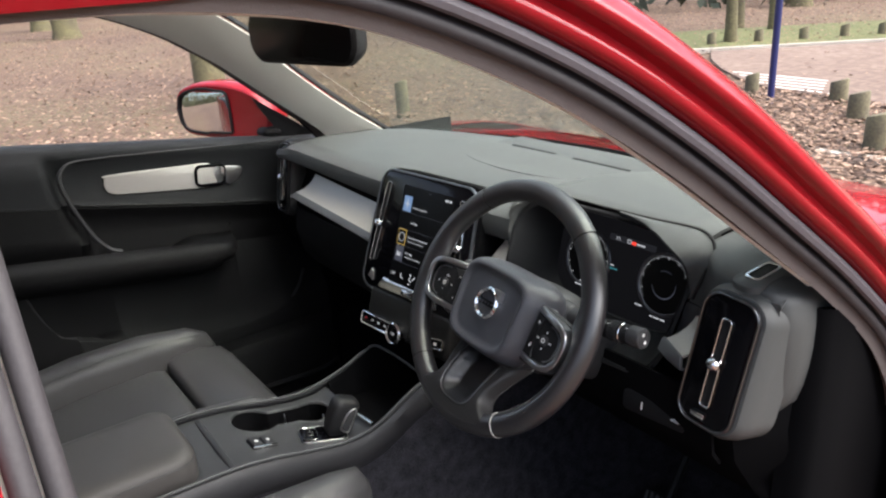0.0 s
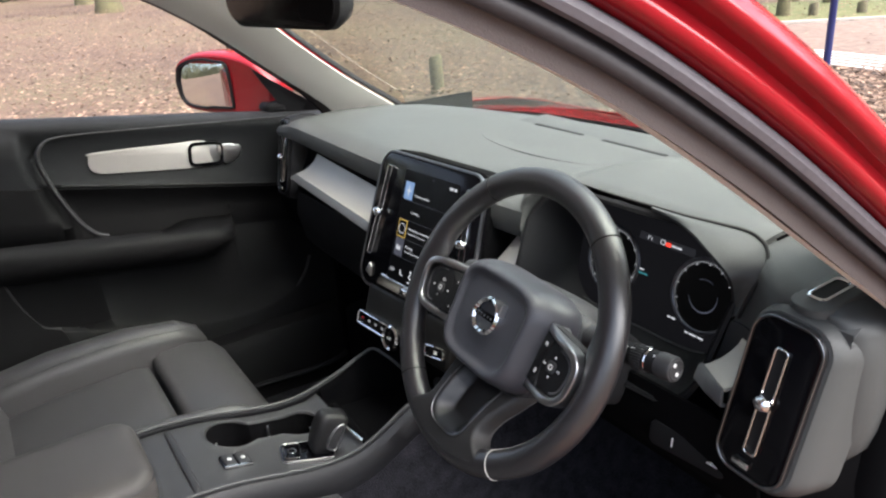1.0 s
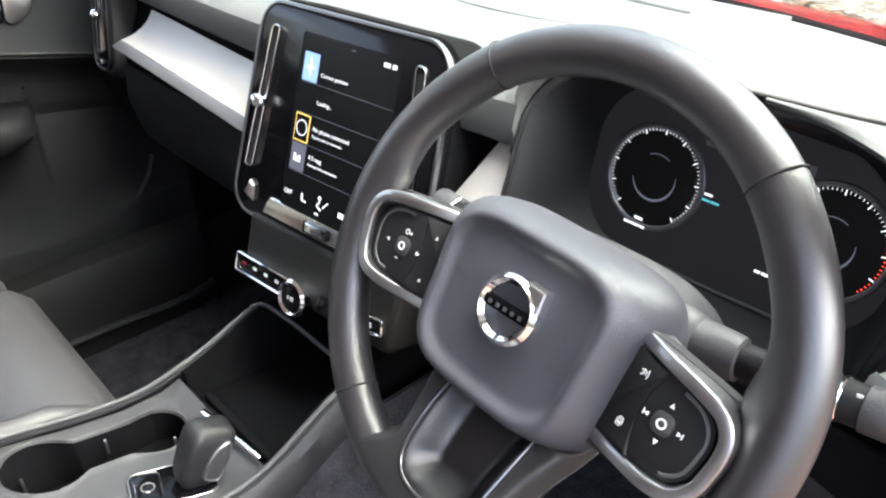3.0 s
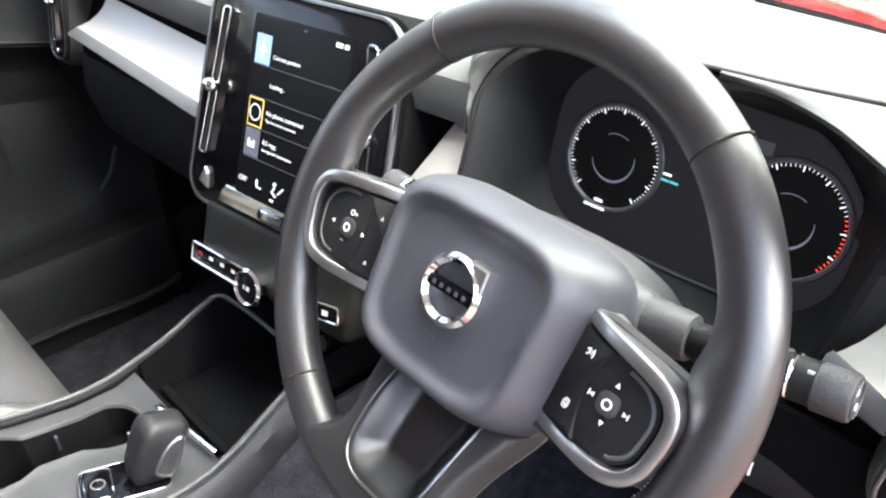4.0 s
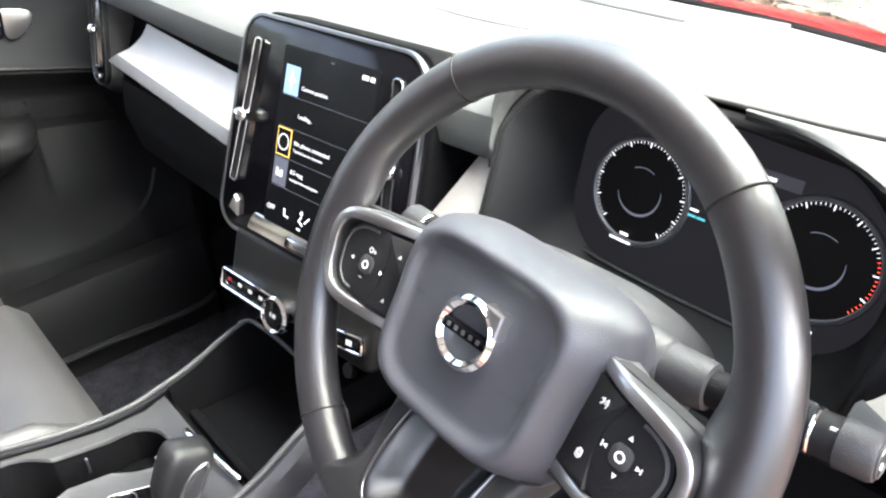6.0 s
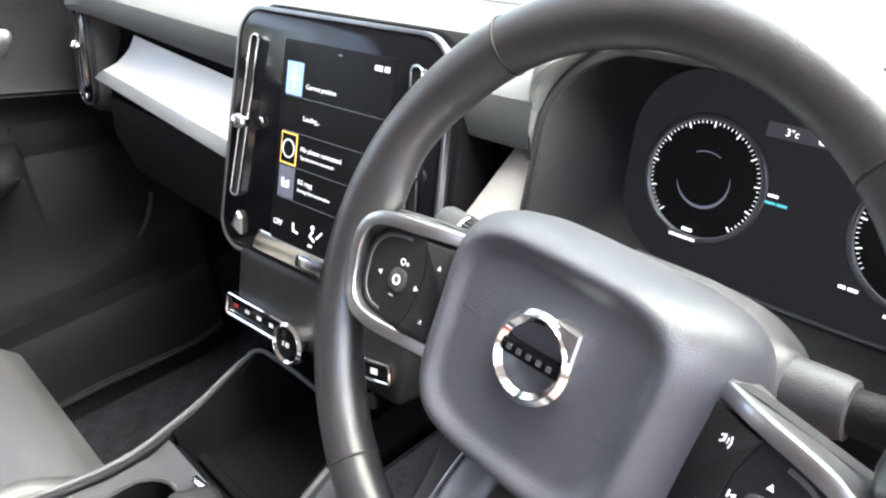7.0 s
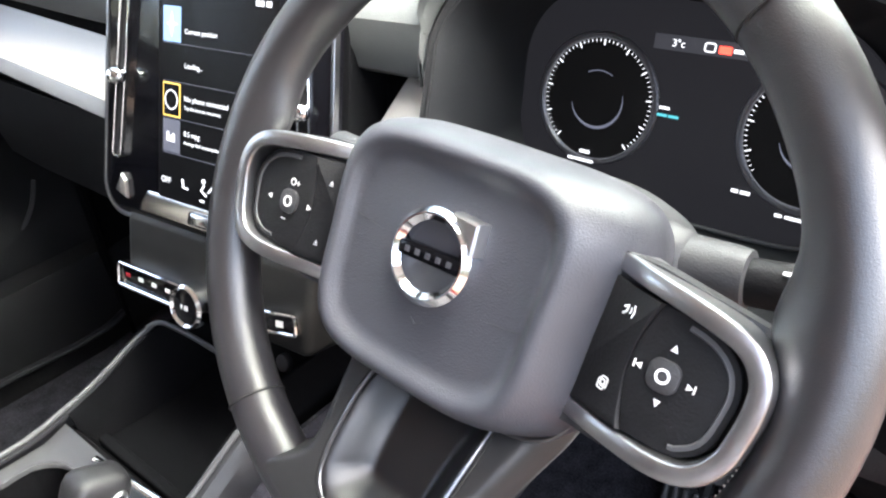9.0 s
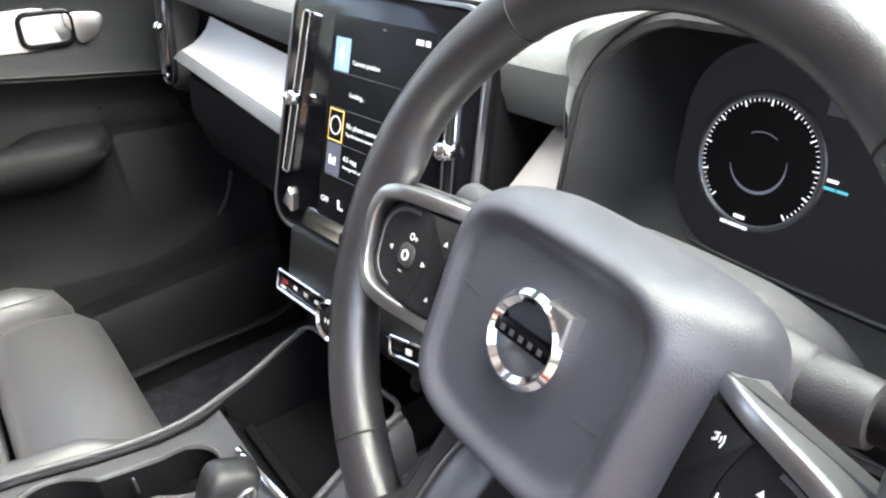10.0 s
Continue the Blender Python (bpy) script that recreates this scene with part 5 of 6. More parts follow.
# switches beside the cups
MB = pose(0.014, -0.252, rail_z(-0.252) - 0.0155, -15, 0, 0)
sw = part("parking_brake", slab(rrect(0.038, 0.046, 0.004, 4), -0.004, 0.002, 0.001, MB), PIANO, con, "gloss black switches with chrome edge")
for j in (-0.011, 0.011):
    part("switch_key", slab(rrect(0.031, 0.019, 0.003, 4, 0, j), 0.0, 0.006, 0.002, MB), CHAR, sw)
    part("switch_mark", circle_ring(0.0036, 0.0016, 0.0058, 0.0064, 0.0001, 20, MB, (0, j)), WHITE, sw)
part("chrome_edge", rbox(0.0175, 0, 0.003, 0.003, 0.046, 0.005, 0.001, 2, MB), CHROME, sw)
# armrest box
lid = rrect(0.192, 0.40, 0.040, 8, -0.022, -0.574)
arm = part("armrest", loft([[(x, y, z + 0.02 * (y + 0.362) * -0.3) for x, y in rrect(0.192 - 2 * d, 0.40 - 2 * d, max(0.040 - d, 0.012), 8, -0.022, -0.574)] for z, d in ((0.688, 0.004), (0.694, 0.0), (0.732, 0.0), (0.742, 0.0025), (0.748, 0.008), (0.7515, 0.018), (0.753, 0.034), (0.754, 0.07))], True, False, (True, True)), LIDM, con, "leather-covered armrest lid", sharp=60)
part("armrest_stitching", tube([(x, y, 0.7355 + 0.02 * (y + 0.362) * -0.3) for x, y in scaled(lid, -0.0004)], 0.0009, 5, True), GREYP, arm)
part("armrest_box", rbox(-0.016, -0.535, 0.56, 0.200, 0.35, 0.27, 0.012), CHAR, con)

# ---- gear selector ----
gear = thing("gear_selector", (0.04, -0.11, 0.65), "short black leather gear selector with metal inlay", "gear selector")
MG0 = pose(0.030, -0.139, 0.6535, -8.5) @ Matrix.Rotation(radians(-16), 4, "Z")
so = rrect(0.054, 0.086, 0.010, 6, 0, 0)
gb = part("selector_base", slab(so, -0.006, 0.0040, 0.0015, MG0), PIANO, gear, "black base plate with a parking button")
part("chrome_edge", frame_ring(scaled(so, -0.0007), scaled(so, 0.0006), -0.004, 0.0038, 0.0005, MG0), SATIN, gb, "thin chrome edge")
po = rrect(0.045, 0.028, 0.007, 5, 0, -0.0255)
part("parking_button", frame_ring(po, scaled(po, 0.0014), 0.003, 0.0066, 0.0007, MG0), CHROME, gb, "chrome-rimmed parking button")
part("button_face", slab(scaled(po, 0.002), 0.003, 0.0054, 0.0005, MG0), PIANO, gb)
part("button_ring", circle_ring(0.0075, 0.0058, 0.0052, 0.0062, 0.0002, 24, MG0, (0, -0.0255)), CHROME, gb)
KNOBM = material("knob_leather", (0.010, 0.010, 0.011), 0.5, vary=0.15, grain=1400, bump=0.15, big=12)
MG = pose(0.037, -0.120, 0.652) @ Matrix.Rotation(radians(-24), 4, "X") @ Matrix.Rotation(radians(5), 4, "Y") @ Matrix.Rotation(radians(-4), 4, "Z") @ Matrix.Diagonal((1.02, 0.92, 0.96, 1))
rings = []
for z, w, d, cy in ((0.0, 0.024, 0.034, 0.0), (0.006, 0.031, 0.044, 0), (0.02, 0.035, 0.052, 0), (0.045, 0.037, 0.056, 0.001), (0.064, 0.037, 0.056, 0.002), (0.072, 0.034, 0.052, 0.002), (0.077, 0.027, 0.043, 0.002), (0.079, 0.013, 0.023, 0.002)):
    rings.append([(*q, z) for q in rrect(w, d, min(w, d) * 0.30, 6, 0, cy)])
kn = part("selector_knob", loft(rings, True, False, (True, True), MG), KNOBM, gear, "black leather knob")
inl = [(0.004, 0.014), (0.017, 0.017), (0.019, 0.060), (0.010, 0.066), (-0.002, 0.052), (-0.006, 0.022)]
MI = MG @ Matrix.Translation((0.0180, 0.003, 0)) @ Matrix(((0, 0, 1, 0), (1, 0, 0, 0), (0, 1, 0, 0), (0, 0, 0, 1)))
inl = [(x, y) for x, y, z in spline([(*p, 0) for p in [*inl, inl[0]]], 5)][:-1]
part("metal_inlay", frame_ring(inl, scaled(inl, 0.0035), -0.003, 0.003, 0.0008, MI), SATIN, kn, "satin metal inlay")
part("inlay_face", slab(scaled(inl, 0.003), -0.003, 0.0018, 0.0004, MI), GREYP, kn)

# ---- seats ----
def cushion(name, rows, parent, label="", mat=None):
    bm = loft(rows, True, False, (True, True))
    for _ in range(1):
        bmesh.ops.subdivide_edges(bm, edges=bm.edges[:], cuts=1, use_grid_fill=True, smooth=0.3)
    return part(name, bm, mat or LEATHER, parent, label, sharp=75)


def seat(cx, label, front, rise=0.0):
    s = thing("passenger_seat" if cx < 0 else "driver_seat", (cx, front - 0.25, 0.32), label, "seat", "front seats")
    w = 0.30
    def sect(y, x0, x1, ztop, zbot, crown=0.02, r=0.03):
        o = []
        for x, z in rrect(x1 - x0, ztop - zbot, min(r, (ztop - zbot) * 0.45, (x1 - x0) * 0.45), 5, (x0 + x1) / 2, (ztop + zbot) / 2):
            k = 1 - ((x - (x0 + x1) / 2) / ((x1 - x0) / 2)) ** 2
            o.append((cx + x, front + y, z + (crown * k if z > (ztop + zbot) / 2 else 0)))
        return o
    cushion("thigh_support", [sect(y, -0.195, 0.215, zt, zb, c, 0.03) for y, zt, zb, c in ((0.0, 0.545, 0.47, 0.005), (-0.006, 0.585, 0.46, 0.01), (-0.03, 0.612, 0.45, 0.016), (-0.08, 0.624, 0.45, 0.018), (-0.14, 0.622, 0.45, 0.016), (-0.160, 0.612, 0.46, 0.012), (-0.165, 0.57, 0.48, 0.005))], s, "smooth black leather thigh support")
    cushion("cushion", [sect(y, -0.175, 0.175, zt, 0.44, 0.012, 0.025) for y, zt in ((-0.168, 0.585), (-0.172, 0.604), (-0.2, 0.612), (-0.35, 0.605), (-0.5, 0.585), (-0.54, 0.57))], s, "black leather seat cushion")
    for sd in (-1, 1):
        rows = []
        for y, zt, ww, xo in ((-0.03, 0.60 + rise, 0.03, 0.0), (-0.045, 0.635 + 0.8 * rise, 0.055, 0.0), (-0.09, 0.662 + 0.3 * rise, 0.075, 0.004), (-0.2, 0.675, 0.088, 0.0), (-0.35, 0.672, 0.095, 0.0), (-0.5, 0.650, 0.095, 0.0), (-0.54, 0.60, 0.08, 0.0)):
            rows.append(sect(y, sd * 0.215 - ww / 2 + xo, min(sd * 0.215 + ww / 2 + xo, 0.219 if cx < 0 else 1), zt, 0.42, 0.006, 0.035))
        b = cushion("bolster", rows, s, "rounded leather side bolster")
        if sd * cx > 0:
            part("piping", tube(spline([(cx + sd * 0.185, front - 0.06, 0.655), (cx + sd * 0.178, front - 0.2, 0.672), (cx + sd * 0.175, front - 0.35, 0.668), (cx + sd * 0.175, front - 0.5, 0.648)], 8), 0.0011, 5), GREYP, b)
    rows = []
    for k, (y, z, hw) in enumerate(((-0.50, 0.56, 0.20), (-0.53, 0.66, 0.235), (-0.575, 0.82, 0.245), (-0.62, 1.0, 0.235), (-0.65, 1.12, 0.20), (-0.66, 1.17, 0.15))):
        rows.append([(cx + x, front + y + yy, z) for x, yy in rrect(2 * hw, 0.12, 0.04, 5)])
    cushion("backrest", rows, s, "black leather backrest")
    part("seat_base", rbox(cx, front - 0.27, 0.40, 0.40, 0.42, 0.12, 0.02), DARK, s)
    return s


seat(-0.365, "black leather passenger seat with extended thigh support", -0.105)
seat(0.392, "black leather driver's seat, cushion corner by the console", -0.103, 0.032)

# ---- passenger door ----
door = thing("passenger_door", (-0.80, -0.15, 0.4), "closed passenger door with black trim and aluminium inlay", "car door")


def belt(y):
    return 1.066 - 0.137 * y


def bulge(y, z):
    yc = float(np.interp(z, (0.78, 0.80, 0.84, 0.86, 0.906, 0.97, 1.016, 1.06), (-0.20, -0.225, -0.273, -0.309, -0.34, -0.365, -0.373, -0.38)))
    return 0.022 * (1 - smoothstep(yc - 0.026, yc + 0.008, y))


def rest(y):
    return 0.793 - 0.14 * (y - 0.02)


def pocket_z(y):
    return float(np.interp(y, (-0.72, -0.42, -0.227, -0.11, 0.013, 0.105, 0.173, 0.36), (0.68, 0.622, 0.556, 0.530, 0.516, 0.521, 0.548, 0.56)))


rows = []
for y in [*np.linspace(-0.72, -0.46, 14), *np.linspace(-0.45, -0.2, 46), *np.linspace(-0.19, 0.02, 10), *np.linspace(0.025, 0.07, 10), *np.linspace(0.08, 0.36, 10)]:
    b = belt(y)
    a = 1 - smoothstep(0.000, 0.045, y) ** 1.5
    a3 = 1 - smoothstep(-0.16, -0.06, y)
    a2 = 1 - smoothstep(-0.10, 0.035, y) ** 2
    h = rest(y)
    cr = b - 0.145 - 0.07 * (y + 0.35)
    pts = [(-0.87, b - 0.03), (-0.868, b - 0.004), (-0.850, b + 0.003), (-0.815, b), (-0.800, b - 0.012), (-0.797, b - 0.03), (-0.805, b - 0.037), (-0.806, b - 0.08), (-0.806, lerp(b - 0.08, cr, 0.8)), (-0.800, cr + 0.004), (-0.806, cr - 0.003), (-0.832, cr - 0.03), (-0.845, lerp(cr, h, 0.6)), (-0.845, h + 0.03), (lerp(-0.845, -0.842, a), h - 0.030 * a3), (lerp(-0.846, lerp(-0.80, -0.772, a3), a), h - 0.032 * a3), (lerp(-0.8465, -0.752, a), h + 0.001), (lerp(-0.847, -0.730, a), h - 0.004), (lerp(-0.848, -0.722, a), h - 0.018), (lerp(-0.848, -0.735, a), h - lerp(0.024, 0.052, a2)), (lerp(-0.848, -0.775, a), h - lerp(0.030, 0.080, a2)), (-0.840, h - lerp(0.036, 0.10, a2)), (-0.84, 0.60), (-0.812, pocket_z(y) + 0.004), (-0.806, pocket_z(y) - 0.004), (-0.806, 0.42)]
    row = []
    for x, z in pts:
        if h + 0.002 < z < b - 0.033:
            w = bulge(y, z) / 0.022 * smoothstep(h + 0.0, h + 0.02, z)
            x = lerp(x, -0.786, w)
        row.append((x, y, z))
    rows.append(row)
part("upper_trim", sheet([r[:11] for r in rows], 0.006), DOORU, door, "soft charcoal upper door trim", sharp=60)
# Below the crease the trim is coloured darker to carry the shade.
part("door_panel", sheet([r[10:] for r in rows], 0.006), DOORP, door, "moulded door panel, coloured darker for its shade", sharp=60)
bead = spline([(-0.786, -0.262, 0.832), (-0.784, -0.288, 0.846), (-0.783, -0.316, 0.884), (-0.783, -0.342, 0.945), (-0.783, -0.360, 1.006), (-0.784, -0.364, 1.042), (-0.787, -0.350, 1.066), (-0.792, -0.315, 1.076), (-0.796, -0.20, 1.068), (-0.797, 0.04, 1.046), (-0.797, 0.215, 1.030)], 6)
part("insert_edge", tube(bead, [0.0060 - 0.0036 * smoothstep(0.45, 0.75, k / (len(bead) - 1)) for k in range(len(bead))], 10), CHAR, door, "soft rounded edge of the door insert")
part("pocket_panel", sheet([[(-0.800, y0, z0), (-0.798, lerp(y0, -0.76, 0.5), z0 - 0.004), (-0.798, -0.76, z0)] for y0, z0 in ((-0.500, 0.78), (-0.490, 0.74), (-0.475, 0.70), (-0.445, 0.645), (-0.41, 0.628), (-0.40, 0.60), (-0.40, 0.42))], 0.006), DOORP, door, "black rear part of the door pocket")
part("armrest_line", tube([(-0.7205, y, rest(y) - 0.020) for y in np.linspace(-0.72, 0.010, 16)], 0.001, 5), SEAM, door)
part("pocket_edge", tube(spline([(-0.806, -0.42, 0.622), (-0.806, -0.227, 0.556), (-0.806, -0.11, 0.530), (-0.806, 0.013, 0.516), (-0.807, 0.105, 0.521), (-0.810, 0.173, 0.550), (-0.815, 0.212, 0.586), (-0.82, 0.235, 0.63)], 5), 0.004, 8), CHAR, door, "thin edge of the door pocket")
part("pocket_edge", tube(spline([(-0.800, -0.50, 0.78), (-0.800, -0.475, 0.70), (-0.804, -0.445, 0.645), (-0.808, -0.41, 0.628)], 6), 0.003, 8), CHAR, door)
part("crease_line", tube([(-0.801, y, belt(y) - 0.1435 - 0.07 * (y + 0.35)) for y in np.linspace(-0.33, 0.30, 16)], 0.0014, 6), GREYP, door)


MDR = axes((-0.804, -0.09, 0.984), Vector((0, 1, -0.105)).normalized(), Vector((0, 0.105, 1)).normalized(), (1, 0, 0))
bar_o = [(x, y) for x, y, z in spline([(-0.175, 0.016, 0), (-0.165, 0.025, 0), (0.0, 0.031, 0), (0.09, 0.031, 0), (0.10, 0.0, 0), (0.09, -0.031, 0), (-0.10, -0.027, 0), (-0.160, -0.022, 0), (-0.176, -0.004, 0), (-0.175, 0.016, 0)], 4)][:-1]
part("aluminium_inlay", slab(bar_o[::-1], -0.01, 0.004, 0.002, MDR), INLAY, door, "brushed aluminium inlay")
ho = rrect(0.086, 0.060, 0.018, 6, 0.090, 0.0)
hr = part("handle_bowl", frame_ring(ho, scaled(ho, 0.008), -0.006, 0.010, 0.003, MDR), PIANO, door, "black rimmed handle bowl")
part("bowl_floor", slab(scaled(ho, 0.007), -0.006, 0.002, 0.0004, MDR), SATIN, hr)
lv = [(x, y) for x, y, z in spline([(0.118, 0.020, 0), (0.145, 0.021, 0), (0.173, 0.016, 0), (0.177, 0.004, 0), (0.168, -0.014, 0), (0.150, -0.027, 0), (0.136, -0.027, 0), (0.128, -0.010, 0), (0.118, 0.004, 0), (0.118, 0.020, 0)], 4)][:-1]
part("door_handle", slab(lv[::-1], 0.003, 0.0085, 0.002, MDR), SATIN, door, "satin metal door handle")
# sail panel and outer skin
part("sail_panel", sheet([[(-0.845, 0.235, belt(0.235) + 0.002), (-0.845, 0.345, 1.02)], [(-0.825, 0.175, 1.12), (-0.83, 0.28, 1.07)], [(-0.82, 0.15, 1.16), (-0.825, 0.205, 1.12)]], 0.012), DARK, door, "black corner panel")
part("outer_skin", sheet([[(-0.872, y, belt(y) - 0.01), (-0.90, y, belt(y) - 0.09), (-0.905, y, 0.7), (-0.89, y, 0.42)] for y in np.linspace(-0.70, 0.46, 8)], 0.003), RED, door, "red door skin")
g = part("door_window", sheet([[(-0.855, y, belt(y) - 0.01), (-0.79, y, lerp(belt(y), ztop, 0.5)), (-0.70, y, ztop)] for y, ztop in ((-0.60, 1.47), (-0.42, 1.48), (-0.28, 1.46), (-0.14, 1.395), (0.0, 1.31), (0.12, 1.225), (0.2, 1.15), (0.27, 1.08))], 0.004), GLASS, door, "clear side window glass")
g.visible_shadow = False
part("window_frame", tube([(-a[0] - 0.035, a[1] + 0.006, a[2] + 0.010) for a in FARSIDE[6:40]], 0.009, 8), DARK, door, "black window frame")

# ---- door mirror ----
dm = thing("door_mirror", (-0.93, 0.2, 1.03), "red door mirror with glass facing back", "mirror")
MM_ = axes((-1.010, 0.098, 1.103), Vector((0.87, 0.5, 0)).normalized(), (0, 0, 1), Vector((0.5, -0.87, 0)).normalized())
mo = [(x, y) for x, y, z in spline([(-0.122, 0.010, 0), (-0.105, 0.052, 0), (-0.05, 0.074, 0), (0.03, 0.076, 0), (0.085, 0.055, 0), (0.115, 0.010, 0), (0.112, -0.045, 0), (0.09, -0.066, 0), (0.0, -0.070, 0), (-0.085, -0.062, 0), (-0.115, -0.035, 0), (-0.122, 0.010, 0)], 5)][:-1]
mo = [(x * 1.72 if x > 0 else x, y) for x, y in mo[::-1]]
lay = [(-0.004, -0.004), (-0.008, -0.03), (-0.006, -0.07), (0.004, -0.10), (0.018, -0.125), (0.045, -0.145)]
rings = [[(*p, z) for p in scaled(mo, d)] for d, z in lay]
part("shell", loft([[(*p, 0.002) for p in scaled(mo, 0.005)], [(*p, 0.003) for p in scaled(mo, 0.001)]] + rings, True, False, (True, True), MM_), RED, dm, "glossy red shell", sharp=70)
gl = [(0.052 * (1 - math.exp(-x / 0.052)) * 1.55 if x > 0 else x, y * (0.94 if x > 0 else 1)) for x, y in scaled(mo, 0.006)]
part("rim", frame_ring(gl, scaled(gl, 0.006), -0.004, 0.009, 0.001, MM_), DARK, dm, "black glass surround")
part("mirror_glass", slab(scaled(gl, 0.0055), -0.004, 0.004, 0.0005, MM_ @ Matrix.Rotation(radians(-2), 4, "X")), MIRROR, dm, "mirror glass")
part("mirror_foot", rbox(-0.875, 0.205, 1.05, 0.10, 0.06, 0.035, 0.014), DARK, dm)

# ---- interior mirror ----
im = thing("interior_mirror", (-0.04, -0.02, 1.34), "black interior mirror hanging from the windscreen", "mirror")
d_ = Vector((0.30, 0.075, 0)).normalized()
MI2 = axes((-0.05, -0.048, 1.368), d_, (0, 0, 1), d_.cross(Vector((0, 0, 1))))
io = rrect(0.278, 0.098, 0.040, 8)
part("housing", loft([[(*p, z) for p in scaled(io, d)] for d, z in ((0.006, 0.004), (0.001, 0.0), (0.0, -0.012), (0.008, -0.03), (0.03, -0.042))], True, False, (True, True), MI2), DARK, im, "black plastic housing")
part("mirror_glass", slab(scaled(io, 0.007), 0.003, 0.006, 0.001, MI2), material("near_black_mirror", (0.01, 0.01, 0.011), 0.2, 0.0, vary=0.02, bump=0, spec=0.2), im, "near-black mirror glass")
part("arm", tube([(-0.05, -0.02, 1.39), (-0.03, 0.04, 1.43), (0.0, 0.08, 1.46)], 0.014, 10), DARK, im)
part("sensor_housing", rbox(0.0, 0.07, 1.455, 0.12, 0.16, 0.07, 0.02, 3, Matrix.Translation((0, 0, 0))), DARK, im, "black sensor housing")

# ---- pedals and knee panel details ----
def pedal(x, y, z, w, h, name, label):
    p = thing(name, (x, y, z - h / 2), label, "pedal", "pedals")
    MP = pose(x, y, z, 62, 0, 6)
    part("pad", slab(rrect(w, h, 0.008, 4), -0.012, 0.0, 0.003, MP), DARK, p, "black rubber pad")
    n = max(4, int(w / 0.011))
    for k in range(n):
        part("rib", rbox(-w / 2 + w * (k + 0.5) / n, 0, 0.002, w / n * 0.5, h * 0.86, 0.006, 0.0015, 2, MP), GREYP, p)
    part("arm", tube([(x, y + 0.01, z + 0.01), (x, y + 0.08, z + 0.12), (x, y + 0.12, z + 0.25)], 0.009, 8), DARK, p)
    return p


pedal(0.380, 0.42, 0.393, 0.098, 0.066, "brake_pedal", "ribbed black rubber brake pedal")
pedal(0.548, 0.425, 0.410, 0.055, 0.110, "accelerator_pedal", "ribbed black rubber accelerator pedal")
mat_ = thing("floor_mat", (0.36, 0.2, 0.31), "dark carpet floor mat in the driver's footwell", "mat")
mo = rrect(0.36, 0.56, 0.05, 6, 0.47, 0.105)
mt = part("mat", slab(mo, 0.318, 0.330, 0.003), CARPET, mat_)
part("mat_edge", tube([(x, y, 0.331) for x, y in scaled(mo, 0.003)], 0.0028, 6, True), GREYP, mt, "grey bound edge")
MK = axes((0.545, 0.176, 0.822), Vector((1, 0.1, 0)).normalized(), Vector((0, 0.10, 1)).normalized(), Vector((0.1, -1, 0.10)).normalized())
kn_ = thing("knee_panel", (0.5, 0.19, 0.78), "black knee panel with small marked release buttons", "panel")
# Knee panel blackened in place of the shade it lies in.
part("panel", sheet([[(x, 0.182 + 0.01 * (x - 0.5), 0.885), (x, 0.178, 0.84), (x, 0.186, 0.795), (x, 0.205, 0.77)] for x in np.linspace(0.40, 0.64, 6)], 0.006), WELLM, kn_, "smooth panel, blackened for the shade by the knees")
part("switch_pod", slab(rrect(0.11, 0.035, 0.01, 5, -0.005, 0.0), -0.012, 0.004, 0.003, MK), DARK, kn_, "black switch pod")
part("switch_mark", tube([(-0.024, 0.006, 0.0048), (-0.024, -0.006, 0.0048)], 0.0012, 6, M=MK), WHITE, kn_)
part("switch_mark", tube([(0.026, -0.002, 0.0048), (0.032, 0.001, 0.0048), (0.040, -0.003, 0.0048), (0.026, -0.002, 0.0048)], 0.0008, 6, M=MK), WHITE, kn_)

